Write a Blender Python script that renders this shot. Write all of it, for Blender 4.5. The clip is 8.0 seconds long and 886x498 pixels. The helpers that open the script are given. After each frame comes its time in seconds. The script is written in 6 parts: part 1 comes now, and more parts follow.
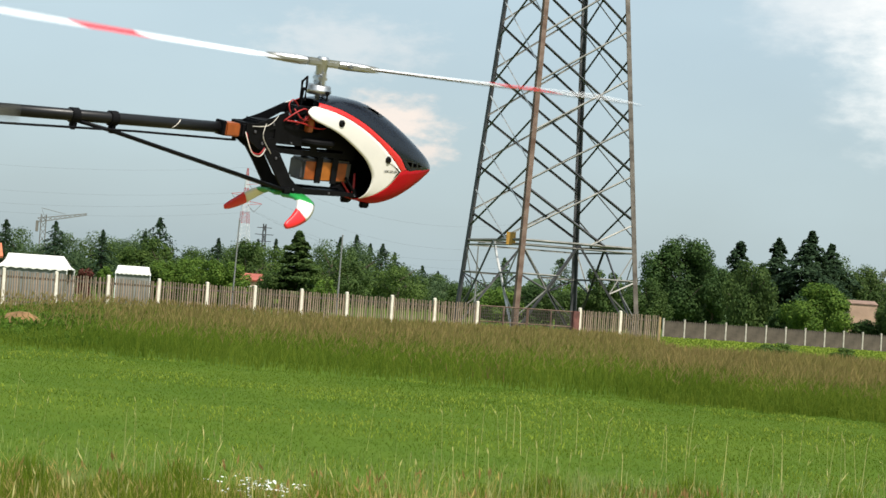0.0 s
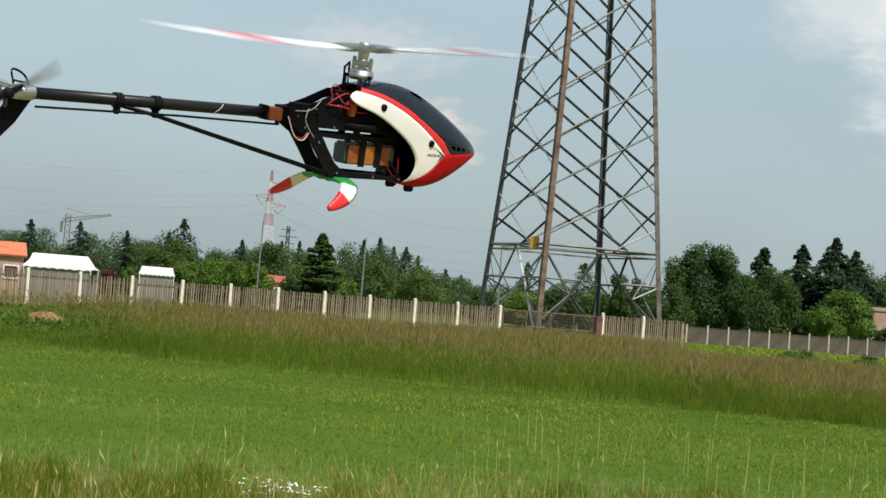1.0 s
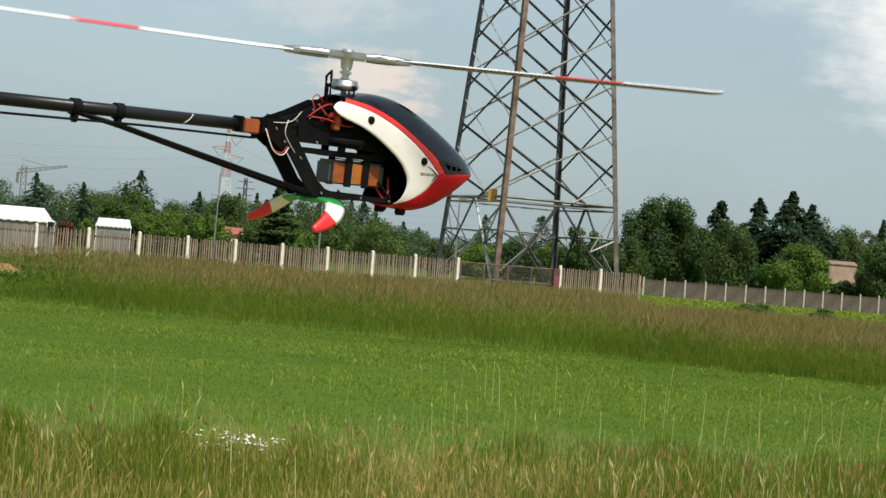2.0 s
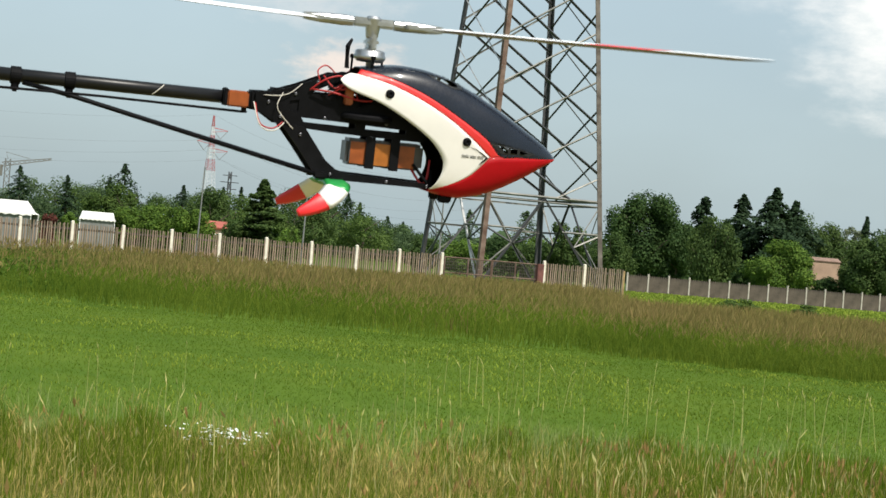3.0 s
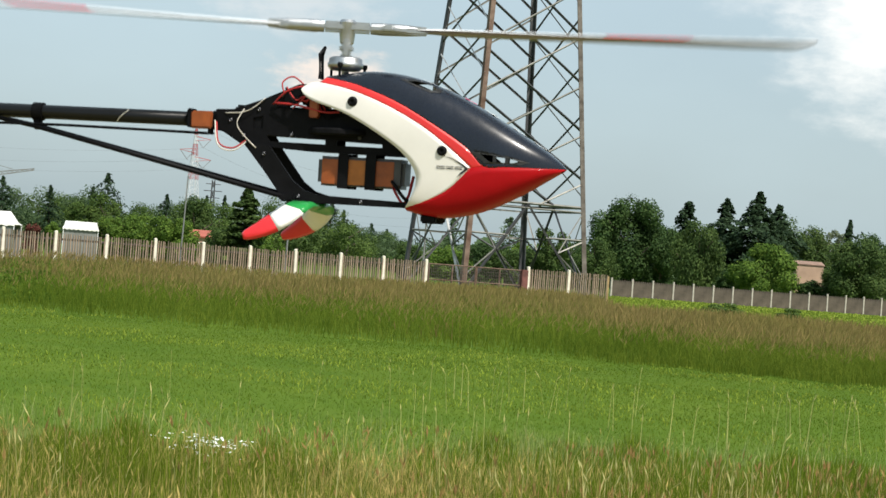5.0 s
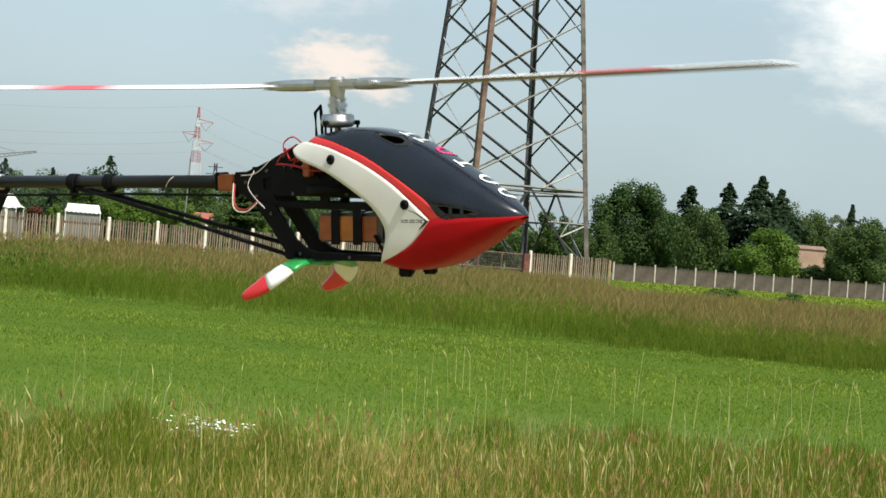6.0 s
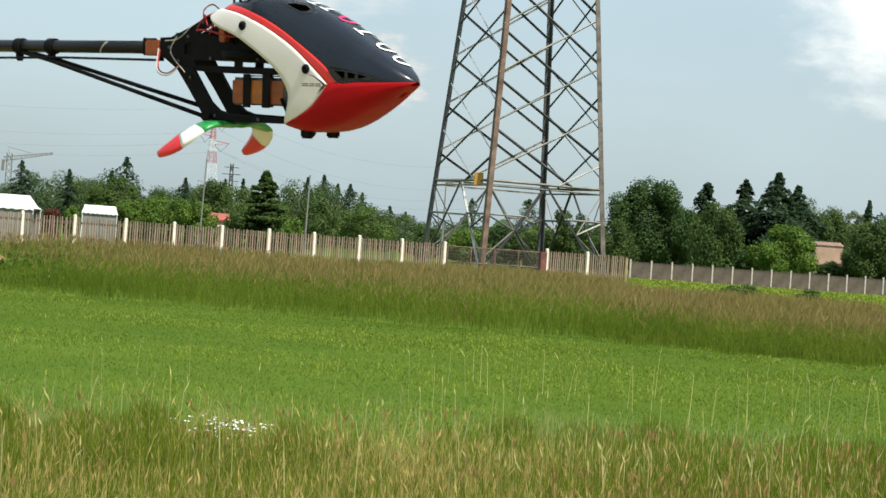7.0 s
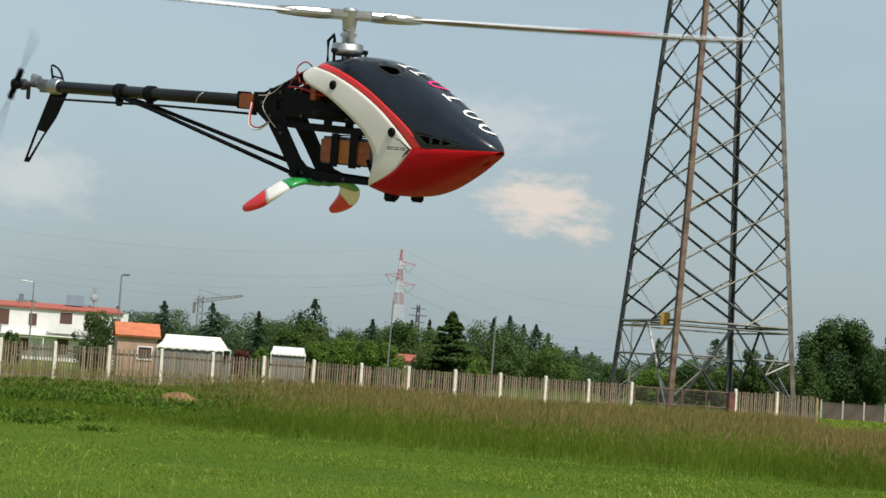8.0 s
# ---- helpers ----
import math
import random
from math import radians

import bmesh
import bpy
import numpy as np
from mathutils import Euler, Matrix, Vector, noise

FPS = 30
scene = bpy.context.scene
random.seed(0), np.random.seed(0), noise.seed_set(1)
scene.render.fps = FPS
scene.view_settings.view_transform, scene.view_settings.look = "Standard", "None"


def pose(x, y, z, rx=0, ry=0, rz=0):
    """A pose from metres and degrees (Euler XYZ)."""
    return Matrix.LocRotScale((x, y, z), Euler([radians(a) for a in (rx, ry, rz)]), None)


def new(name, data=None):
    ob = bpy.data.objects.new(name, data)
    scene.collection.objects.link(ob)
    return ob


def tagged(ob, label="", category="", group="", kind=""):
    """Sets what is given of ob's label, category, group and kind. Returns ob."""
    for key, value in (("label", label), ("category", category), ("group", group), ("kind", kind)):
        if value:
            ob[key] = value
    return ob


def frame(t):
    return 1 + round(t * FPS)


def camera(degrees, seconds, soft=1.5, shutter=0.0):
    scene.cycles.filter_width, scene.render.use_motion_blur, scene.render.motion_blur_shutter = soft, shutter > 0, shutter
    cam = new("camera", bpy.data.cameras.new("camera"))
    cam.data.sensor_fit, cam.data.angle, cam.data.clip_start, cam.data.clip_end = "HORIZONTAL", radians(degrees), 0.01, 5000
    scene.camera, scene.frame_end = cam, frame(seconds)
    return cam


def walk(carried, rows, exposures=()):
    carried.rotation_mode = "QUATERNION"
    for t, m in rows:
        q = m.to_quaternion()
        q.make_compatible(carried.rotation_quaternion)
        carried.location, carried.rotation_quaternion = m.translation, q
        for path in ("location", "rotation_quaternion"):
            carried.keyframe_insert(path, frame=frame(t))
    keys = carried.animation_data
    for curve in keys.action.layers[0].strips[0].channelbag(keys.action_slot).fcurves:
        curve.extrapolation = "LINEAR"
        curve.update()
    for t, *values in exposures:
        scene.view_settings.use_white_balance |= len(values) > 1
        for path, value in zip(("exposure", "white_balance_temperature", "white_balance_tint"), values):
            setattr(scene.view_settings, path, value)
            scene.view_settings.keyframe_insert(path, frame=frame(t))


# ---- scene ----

# ---- camera ----
EYE = (0.0, 0.0, 1.35)
cam = camera(24.57, 8.0, soft=1.5, shutter=0.22)
CAM_ROWS = [
    (0.0, 91.597, -3.920, 1.299),
    (0.2, 91.596, -4.144, 1.555),
    (0.3, 91.570, -4.256, 1.757),
    (0.5, 91.818, -4.480, 2.018),
    (0.7, 91.865, -4.465, 2.209),
    (0.8, 91.754, -4.458, 2.209),
    (1.0, 91.652, -4.444, 1.945),
    (1.2, 91.249, -4.416, 1.784),
    (1.3, 91.018, -4.402, 1.706),
    (1.5, 90.682, -4.373, 1.446),
    (1.7, 90.473, -4.432, 1.071),
    (2.8, 90.337, -4.751, 0.428),
    (3.0, 90.294, -4.809, 0.299),
    (3.2, 90.347, -4.685, 0.160),
    (3.5, 90.502, -4.500, -0.039),
    (3.8, 90.664, -4.390, -0.165),
    (4.0, 90.846, -4.317, -0.178),
    (4.2, 90.690, -4.284, -0.193),
    (4.5, 90.609, -4.233, -0.180),
    (4.7, 90.640, -4.266, -0.145),
    (5.8, 89.980, -4.446, -0.215),
    (6.0, 90.052, -4.478, -0.089),
    (6.2, 89.926, -4.423, 0.103),
    (6.5, 89.868, -4.341, 0.196),
    (6.7, 89.900, -4.235, 0.220),
    (6.9, 89.918, -4.129, 0.302),
    (7.0, 89.984, -4.076, 0.379),
    (7.1, 90.163, -4.027, 0.559),
    (7.2, 90.319, -3.978, 0.910),
    (7.3, 90.704, -3.928, 1.655),
    (7.4, 91.518, -3.878, 2.682),
    (7.5, 92.019, -3.828, 3.421),
    (7.6, 93.325, -3.848, 4.339),
    (7.7, 93.719, -3.870, 4.835),
    (7.8, 93.797, -3.894, 5.300),
    (7.9, 93.656, -3.919, 5.455),
    (8.0, 93.573, -3.943, 5.626),
]
walk(cam, [(t, pose(*EYE, a, b, c)) for t, a, b, c in CAM_ROWS],
     [(0.0, 0.33), (0.5, 0.17), (1.0, 0.08), (1.5, 0.06), (3.0, 0.25), (3.5, 0.3), (4.5, 0.33), (6.0, 0.33), (6.5, 0.45), (7.0, 0.42), (7.5, 0.35), (8.0, -0.03)])

# ---- light ----
SUN_AZ, SUN_EL = 142.0, 54.0          # degrees clockwise from the +y axis, degrees above the horizon


def bearing(az, el, dist=1.0):
    """A point seen from the eye at an azimuth (right of +y) and elevation in degrees, at a horizontal distance."""
    a = radians(az)
    return Vector((dist * math.sin(a), dist * math.cos(a), EYE[2] + dist * math.tan(radians(el))))


sun = new("sun", bpy.data.lights.new("sun", "SUN"))
sun.data.energy, sun.data.angle, sun.data.color = 4.4, radians(1.5), (1.0, 0.95, 0.86)
_s = bearing(SUN_AZ, SUN_EL) - Vector(EYE)
sun.rotation_euler = (-_s).to_track_quat("-Z", "Y").to_euler()


class Nodes:
    """Short node-building helper for one node tree."""

    def __init__(self, tree):
        self.tree = tree
        tree.nodes.clear()

    def add(self, kind, **sets):
        n = self.tree.nodes.new(kind)
        for k, v in sets.items():
            if k in n.inputs:
                n.inputs[k].default_value = v
        return n

    def link(self, a, b):
        self.tree.links.new(a, b)

    def math(self, op, a, b=0.0, c=0.0, clamp=False):
        n = self.tree.nodes.new("ShaderNodeMath")
        n.operation, n.use_clamp = op, clamp
        for i, v in enumerate((a, b, c)):
            if hasattr(v, "is_linked"):
                self.link(v, n.inputs[i])
            else:
                n.inputs[i].default_value = v
        return n.outputs[0]

    def mix(self, fac, a, b):
        n = self.tree.nodes.new("ShaderNodeMix")
        n.data_type = "RGBA"
        for i, v in ((0, fac), (6, a), (7, b)):
            if hasattr(v, "is_linked"):
                self.link(v, n.inputs[i])
            elif i == 0:
                n.inputs[i].default_value = v
            else:
                n.inputs[i].default_value = (*v, 1.0)
        return n.outputs[2]

    def noise(self, vec, scale, detail=4.0, rough=0.55):
        n = self.tree.nodes.new("ShaderNodeTexNoise")
        n.inputs["Scale"].default_value, n.inputs["Detail"].default_value = scale, detail
        n.inputs["Roughness"].default_value = rough
        if vec is not None:
            self.link(vec, n.inputs["Vector"])
        return n.outputs["Fac"]

    def ramp(self, fac, lo, hi):
        n = self.tree.nodes.new("ShaderNodeMapRange")
        n.inputs["From Min"].default_value, n.inputs["From Max"].default_value = lo, hi
        self.link(fac, n.inputs["Value"])
        return n.outputs[0]


world = bpy.data.worlds.new("sky")
scene.world = world
world.use_nodes = True
W = Nodes(world.node_tree)
_sky = W.add("ShaderNodeTexSky")
_sky.sky_type, _sky.sun_disc = "NISHITA", False
_sky.sun_elevation, _sky.sun_rotation = radians(SUN_EL), radians(SUN_AZ)
_sky.air_density, _sky.dust_density, _sky.ozone_density = 1.0, 3.0, 1.0
_dir = W.add("ShaderNodeTexCoord").outputs["Generated"]
_vm = W.add("ShaderNodeVectorMath")
_vm.operation = "MULTIPLY"
W.link(_dir, _vm.inputs[0])
_vm.inputs[1].default_value = (1.0, 1.0, 2.2)
_soft = W.noise(_vm.outputs[0], 2.2, 5.0, 0.5)
# thin high haze over the blue
_haze = W.ramp(_soft, 0.25, 0.75)
_base = W.mix(W.math("MULTIPLY_ADD", _haze, 0.45, 0.42), _sky.outputs[0], (5.25, 6.6, 7.12))


def cloud(base, az, el, wide, high, colour, amount, rough=1.7, fine=0.0):
    """A cloud bank in a direction, its edge broken up by noise."""
    a, e = radians(az), radians(el)
    c = Vector((math.sin(a) * math.cos(e), math.cos(a) * math.cos(e), math.sin(e)))
    right, up = Vector((math.cos(a), -math.sin(a), 0)), None
    up = right.cross(c)
    d = []
    for axis, size in ((right, wide), (up, high)):
        n = W.add("ShaderNodeVectorMath")
        n.operation = "DOT_PRODUCT"
        W.link(_dir, n.inputs[0])
        n.inputs[1].default_value = axis
        off = axis.dot(c)
        d.append(W.math("DIVIDE", W.math("SUBTRACT", n.outputs["Value"], off), math.sin(radians(size))))
    front = W.add("ShaderNodeVectorMath")
    front.operation = "DOT_PRODUCT"
    W.link(_dir, front.inputs[0])
    front.inputs[1].default_value = c
    r = W.math("SQRT", W.math("ADD", W.math("POWER", d[0], 2.0), W.math("POWER", d[1], 2.0)))
    r = W.math("ADD", r, W.math("MULTIPLY", W.math("SUBTRACT", _cloudnoise, 0.5), rough))
    r = W.math("ADD", r, W.math("MULTIPLY", W.math("SUBTRACT", _puffs, 0.5), fine))
    m = W.ramp(r, 1.35, 0.2)
    m.node.interpolation_type = "SMOOTHSTEP"
    m = W.math("MULTIPLY", m, W.math("GREATER_THAN", front.outputs["Value"], 0.5))
    return W.mix(W.math("MULTIPLY", m, amount, clamp=True), base, colour)


_cloudnoise = W.noise(_vm.outputs[0], 26.0, 7.0, 0.6)
_puffs = W.noise(_vm.outputs[0], 75.0, 8.0, 0.62)
_base = cloud(_base, 12.9, 8.3, 3.4, 3.4, (10.2, 10.0, 9.5), 0.85, 1.3, 0.5)
_base = cloud(_base, 9.3, 9.4, 2.6, 1.7, (9.0, 8.9, 8.7), 0.5, 1.4, 0.5)
_base = cloud(_base, -3.3, 5.0, 1.55, 0.78, (9.0, 7.6, 6.6), 0.75, 0.8, 2.0)
_base = cloud(_base, -2.1, 4.3, 0.7, 0.4, (9.0, 7.5, 6.5), 0.6, 0.8, 2.4)
_base = cloud(_base, -4.5, 7.1, 2.2, 0.9, (8.2, 7.8, 7.5), 0.35, 1.2, 1.8)
_base = cloud(_base, -17.5, 4.6, 1.8, 0.9, (7.6, 7.5, 7.3), 0.5, 1.4, 1.6)
_bg = W.add("ShaderNodeBackground")
W.link(_base, _bg.inputs["Color"])
_bg.inputs["Strength"].default_value = 0.1
W.link(_bg.outputs[0], W.add("ShaderNodeOutputWorld").inputs[0])

# ---- materials ----


def material(name, colour, rough=0.6, metal=0.0, vary=0.25, scale=8.0, bump=0.0, second=None, spec=0.5, per="", coat=0.0, trans=0.0, spread=0.7):
    """A surface with noise at two scales in its colour, roughness and relief; per: 'object' or 'island' shifts each piece."""
    m = bpy.data.materials.new(name)
    m.use_nodes = True
    N = Nodes(m.node_tree)
    p = N.add("ShaderNodeBsdfPrincipled")
    vec = N.add("ShaderNodeTexCoord").outputs["Object"]
    big, small = N.noise(vec, scale, 4.0), N.noise(vec, scale * 9.0, 5.0)
    dark = tuple(c * (1 - vary) for c in colour)
    light = tuple(min(1.0, c * (1 + vary)) for c in colour) if second is None else second
    col = N.mix(N.ramp(big, 0.3, 0.7), dark, light)
    col = N.mix(N.math("MULTIPLY", N.ramp(small, 0.35, 0.75), 0.5 * vary), col, tuple(c * 0.4 for c in colour))
    if per:
        if per == "object":
            r = N.add("ShaderNodeObjectInfo").outputs["Random"]
        else:
            r = N.add("ShaderNodeNewGeometry").outputs["Random Per Island"]
        h = N.add("ShaderNodeHueSaturation")
        N.link(col, h.inputs["Color"])
        N.link(N.math("MULTIPLY_ADD", r, spread, 1.0 - spread / 2), h.inputs["Value"])
        N.link(N.math("MULTIPLY_ADD", r, -0.03, 0.515), h.inputs["Hue"])
        col = h.outputs["Color"]
    N.link(col, p.inputs["Base Color"])
    N.link(N.math("MULTIPLY_ADD", small, 0.25, rough - 0.12, clamp=True), p.inputs["Roughness"])
    p.inputs["Metallic"].default_value = metal
    p.inputs["Specular IOR Level"].default_value = spec
    p.inputs["Coat Weight"].default_value = coat
    p.inputs["Coat Roughness"].default_value = 0.07
    if bump:
        b = N.add("ShaderNodeBump", Strength=0.5, Distance=bump)
        N.link(small, b.inputs["Height"])
        N.link(b.outputs[0], p.inputs["Normal"])
    out = N.add("ShaderNodeOutputMaterial")
    if trans:
        tr = N.add("ShaderNodeBsdfTranslucent")
        N.link(col, tr.inputs["Color"])
        mx = N.add("ShaderNodeMixShader")
        mx.inputs[0].default_value = trans
        N.link(p.outputs[0], mx.inputs[1])
        N.link(tr.outputs[0], mx.inputs[2])
        N.link(mx.outputs[0], out.inputs[0])
    else:
        N.link(p.outputs[0], out.inputs[0])
    return m


M_BLACK = material("canopy_black", (0.008, 0.011, 0.019), 0.27, vary=0.2, scale=14, coat=0.5, spec=0.2)
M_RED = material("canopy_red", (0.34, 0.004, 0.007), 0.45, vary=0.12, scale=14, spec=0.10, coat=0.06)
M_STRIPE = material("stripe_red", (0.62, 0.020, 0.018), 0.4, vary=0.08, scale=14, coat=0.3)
M_WHITE = material("canopy_white", (0.73, 0.705, 0.655), 0.4, vary=0.05, scale=14, coat=0.3)
M_CARBON = material("carbon_plate", (0.005, 0.005, 0.006), 0.5, vary=0.3, scale=60, spec=0.09)
M_PLASTIC = material("black_plastic", (0.006, 0.006, 0.007), 0.6, vary=0.3, scale=40, spec=0.09)
M_BOOM = material("boom_black", (0.009, 0.009, 0.010), 0.36, vary=0.2, scale=20, spec=0.3)
M_METAL = material("aluminium", (0.46, 0.47, 0.48), 0.42, metal=1.0, vary=0.15, scale=40)
M_DARKMETAL = material("dark_steel", (0.10, 0.10, 0.11), 0.4, metal=0.9, vary=0.2, scale=40)
M_ORANGE = material("orange_label", (0.30, 0.072, 0.014), 0.45, vary=0.25, scale=45)
M_YELLOW = material("yellow_label", (0.40, 0.13, 0.018), 0.45, vary=0.2, scale=45)
M_PLATE = material("yellow_plate", (0.45, 0.24, 0.04), 0.45, vary=0.2, scale=4)
M_SILVERFILM = material("battery_film", (0.06, 0.06, 0.065), 0.35, vary=0.2, scale=30)
M_REDWIRE = material("red_wire", (0.38, 0.015, 0.015), 0.5, vary=0.1, scale=50)
M_PALEWIRE = material("pale_wire", (0.6, 0.56, 0.5), 0.5, vary=0.1, scale=50)
M_GREEN = material("flag_green", (0.02, 0.28, 0.06), 0.35, vary=0.1, scale=20, coat=0.3)
M_FLAGWHITE = material("flag_white", (0.8, 0.79, 0.76), 0.35, vary=0.05, scale=20, coat=0.3)
M_FLAGRED = material("flag_red", (0.72, 0.02, 0.025), 0.35, vary=0.08, scale=20, coat=0.3)
M_BLADE = material("blade_white", (0.82, 0.82, 0.82), 0.3, vary=0.05, scale=10, coat=0.3)
M_BLADEDARK = material("blade_dark_grey", (0.20, 0.17, 0.20), 0.35, vary=0.1, scale=10)
M_TAILBLADE = material("tail_blade_grey", (0.22, 0.23, 0.245), 0.4, vary=0.1, scale=20)
M_INK = material("logo_ink", (0.01, 0.01, 0.01), 0.4, vary=0.1, scale=30)
M_MAGENTA = material("logo_magenta", (0.75, 0.02, 0.16), 0.4, vary=0.1, scale=30)
M_RUST = material("rusty_steel", (0.16, 0.085, 0.055), 0.75, metal=0.3, vary=0.4, scale=2.0, second=(0.24, 0.17, 0.13))
M_GALV = material("weathered_shaded_steel", (0.075, 0.075, 0.08), 0.6, metal=0.4, vary=0.35, scale=1.5, per="object")
M_RUSTGREY = material("dull_rusty_steel", (0.12, 0.095, 0.075), 0.7, metal=0.3, vary=0.4, scale=2.0, second=(0.20, 0.175, 0.15))
M_GALVDULL = material("dull_steel", (0.19, 0.185, 0.165), 0.6, metal=0.4, vary=0.35, scale=1.5, per="object")
M_GALVLIGHT = material("galvanised_steel", (0.42, 0.42, 0.41), 0.5, metal=0.5, vary=0.3, scale=1.5)
M_CONCRETE = material("pale_concrete", (0.68, 0.63, 0.52), 0.85, vary=0.2, scale=3.0, bump=0.01)
M_SLAT = material("grey_concrete", (0.25, 0.19, 0.13), 0.9, vary=0.25, scale=3.0, per="object")
M_FARPANEL = material("weathered_panel", (0.085, 0.068, 0.050), 0.9, vary=0.4, scale=1.2)
M_RAIL = material("grey_concrete_rail", (0.085, 0.070, 0.058), 0.9, vary=0.25, scale=2.0)

# ---- mesh helpers ----


def part(name, bm, mat, parent=None, label="", smooth=False, m=None):
    """Links a bmesh as one mesh object, under a thing or a part where given."""
    me = bpy.data.meshes.new(name)
    bmesh.ops.recalc_face_normals(bm, faces=bm.faces)
    bm.to_mesh(me)
    bm.free()
    me.materials.append(mat)
    if smooth:
        me.polygons.foreach_set("use_smooth", [True] * len(me.polygons))
    ob = new(name, me)
    if parent is not None:
        ob.parent = parent
    if m is not None:
        ob.matrix_local = m
    if label:
        ob["label"] = label
    return ob


def thing(name, label, category, m=None, group="", kind=""):
    ob = new(name)
    if m is not None:
        ob.matrix_basis = m
    return tagged(ob, label, category, group, kind)


def box(bm, centre, size, rot=None, taper=1.0, bevel=0.0):
    """An oriented box with an optional taper of its top and bevelled edges."""
    b = bmesh.new()
    bmesh.ops.create_cube(b, size=1.0)
    for v in b.verts:
        k = taper if v.co.z > 0 else 1.0
        v.co = Vector((v.co.x * size[0] * k, v.co.y * size[1] * k, v.co.z * size[2]))
    if bevel:
        bmesh.ops.bevel(b, geom=b.edges[:], offset=bevel, segments=2, affect="EDGES")
    mat = Matrix.Translation(centre) @ (rot.to_4x4() if rot is not None else Matrix())
    b.transform(mat)
    join(bm, b)
    return bm


def join(bm, other):
    me = bpy.data.meshes.new("tmp")
    other.to_mesh(me)
    other.free()
    bm.from_mesh(me)
    bpy.data.meshes.remove(me)


def frame_of(a, b, up=(0, 0, 1)):
    z = (Vector(b) - Vector(a)).normalized()
    x = Vector(up).cross(z)
    if x.length < 1e-4:
        x = Vector((1, 0, 0))
    x.normalize()
    return Matrix((x, z.cross(x), z)).transposed()


def sweep(bm, pts, radius, sides=8, flat=None, up=(0, 0, 1), cap=True):
    """A tube along points; radius a number or one per point; flat: (a, b) half sizes instead of a round section."""
    rings = []
    n = len(pts)
    for i, p in enumerate(pts):
        a, b = pts[max(0, i - 1)], pts[min(n - 1, i + 1)]
        f = frame_of(a, b, up)
        r = radius[i] if isinstance(radius, (list, tuple)) else radius
        ring = []
        for k in range(sides):
            t = 2 * math.pi * (k + 0.5) / sides
            if flat:
                c, s = math.cos(t), math.sin(t)
                q = (abs(c) ** 0.6 * math.copysign(flat[0], c) * r, abs(s) ** 0.6 * math.copysign(flat[1], s) * r, 0)
            else:
                q = (math.cos(t) * r, math.sin(t) * r, 0)
            ring.append(bm.verts.new(Vector(p) + f @ Vector(q)))
        rings.append(ring)
    for r0, r1 in zip(rings, rings[1:]):
        for k in range(sides):
            bm.faces.new((r0[k], r0[(k + 1) % sides], r1[(k + 1) % sides], r1[k]))
    if cap:
        bm.faces.new(rings[0][::-1])
        bm.faces.new(rings[-1])
    return bm


def lathe(bm, profile, axis_m, sides=20):
    """Turns (radius, height) pairs round the local z of axis_m."""
    rings = [[bm.verts.new(axis_m @ Vector((r * math.cos(2 * math.pi * k / sides), r * math.sin(2 * math.pi * k / sides), h)))
              for k in range(sides)] for r, h in profile]
    for r0, r1 in zip(rings, rings[1:]):
        for k in range(sides):
            bm.faces.new((r0[k], r0[(k + 1) % sides], r1[(k + 1) % sides], r1[k]))
    bm.faces.new(rings[0][::-1])
    bm.faces.new(rings[-1])
    return bm


def angle_iron(bm, a, b, w, t, inward):
    """An L-section bar from a to b whose two flanges open towards the point inward."""
    a, b = Vector(a), Vector(b)
    z = (b - a).normalized()
    d = Vector(inward) - (a + b) / 2
    d = (d - z * d.dot(z)).normalized()
    u = (d + z.cross(d)).normalized()
    v = (d - z.cross(d)).normalized()
    prof = [(0, 0), (w, 0), (w, t), (t, t), (t, w), (0, w)]
    r0 = [bm.verts.new(a + u * p + v * q) for p, q in prof]
    r1 = [bm.verts.new(b + u * p + v * q) for p, q in prof]
    for k in range(6):
        bm.faces.new((r0[k], r0[(k + 1) % 6], r1[(k + 1) % 6], r1[k]))
    bm.faces.new(r0[::-1])
    bm.faces.new(r1)
    return bm


def extrude_poly(bm, pts, y0, y1, holes=()):
    """A plate in the xz plane between y0 and y1, with holes cut as inner loops."""
    loops = [list(pts)] + [list(h) for h in holes]
    edges = []
    for lp in loops:
        vs = [bm.verts.new((x, y0, z)) for x, z in lp]
        edges += [bm.edges.new((vs[i], vs[(i + 1) % len(vs)])) for i in range(len(vs))]
    fill = bmesh.ops.triangle_fill(bm, use_beauty=True, use_dissolve=False, edges=edges)
    faces = [g for g in fill["geom"] if isinstance(g, bmesh.types.BMFace)]
    ext = bmesh.ops.extrude_face_region(bm, geom=faces)
    for g in ext["geom"]:
        if isinstance(g, bmesh.types.BMVert):
            g.co.y = y1
    return bm


def quick_mesh(name, verts, faces_n, mat, kind="stuff"):
    """A mesh of many loose triangles or quads from arrays: verts (n, k, 3)."""
    n, k = verts.shape[0], faces_n
    me = bpy.data.meshes.new(name)
    me.vertices.add(n * k)
    me.vertices.foreach_set("co", verts.reshape(-1).astype(np.float32))
    me.loops.add(n * k)
    me.loops.foreach_set("vertex_index", np.arange(n * k, dtype=np.int32))
    me.polygons.add(n)
    me.polygons.foreach_set("loop_start", np.arange(0, n * k, k, dtype=np.int32))
    me.polygons.foreach_set("loop_total", np.full(n, k, dtype=np.int32))
    me.materials.append(mat)
    me.update(calc_edges=True)
    ob = new(name, me)
    return ob

# ---- ground ----


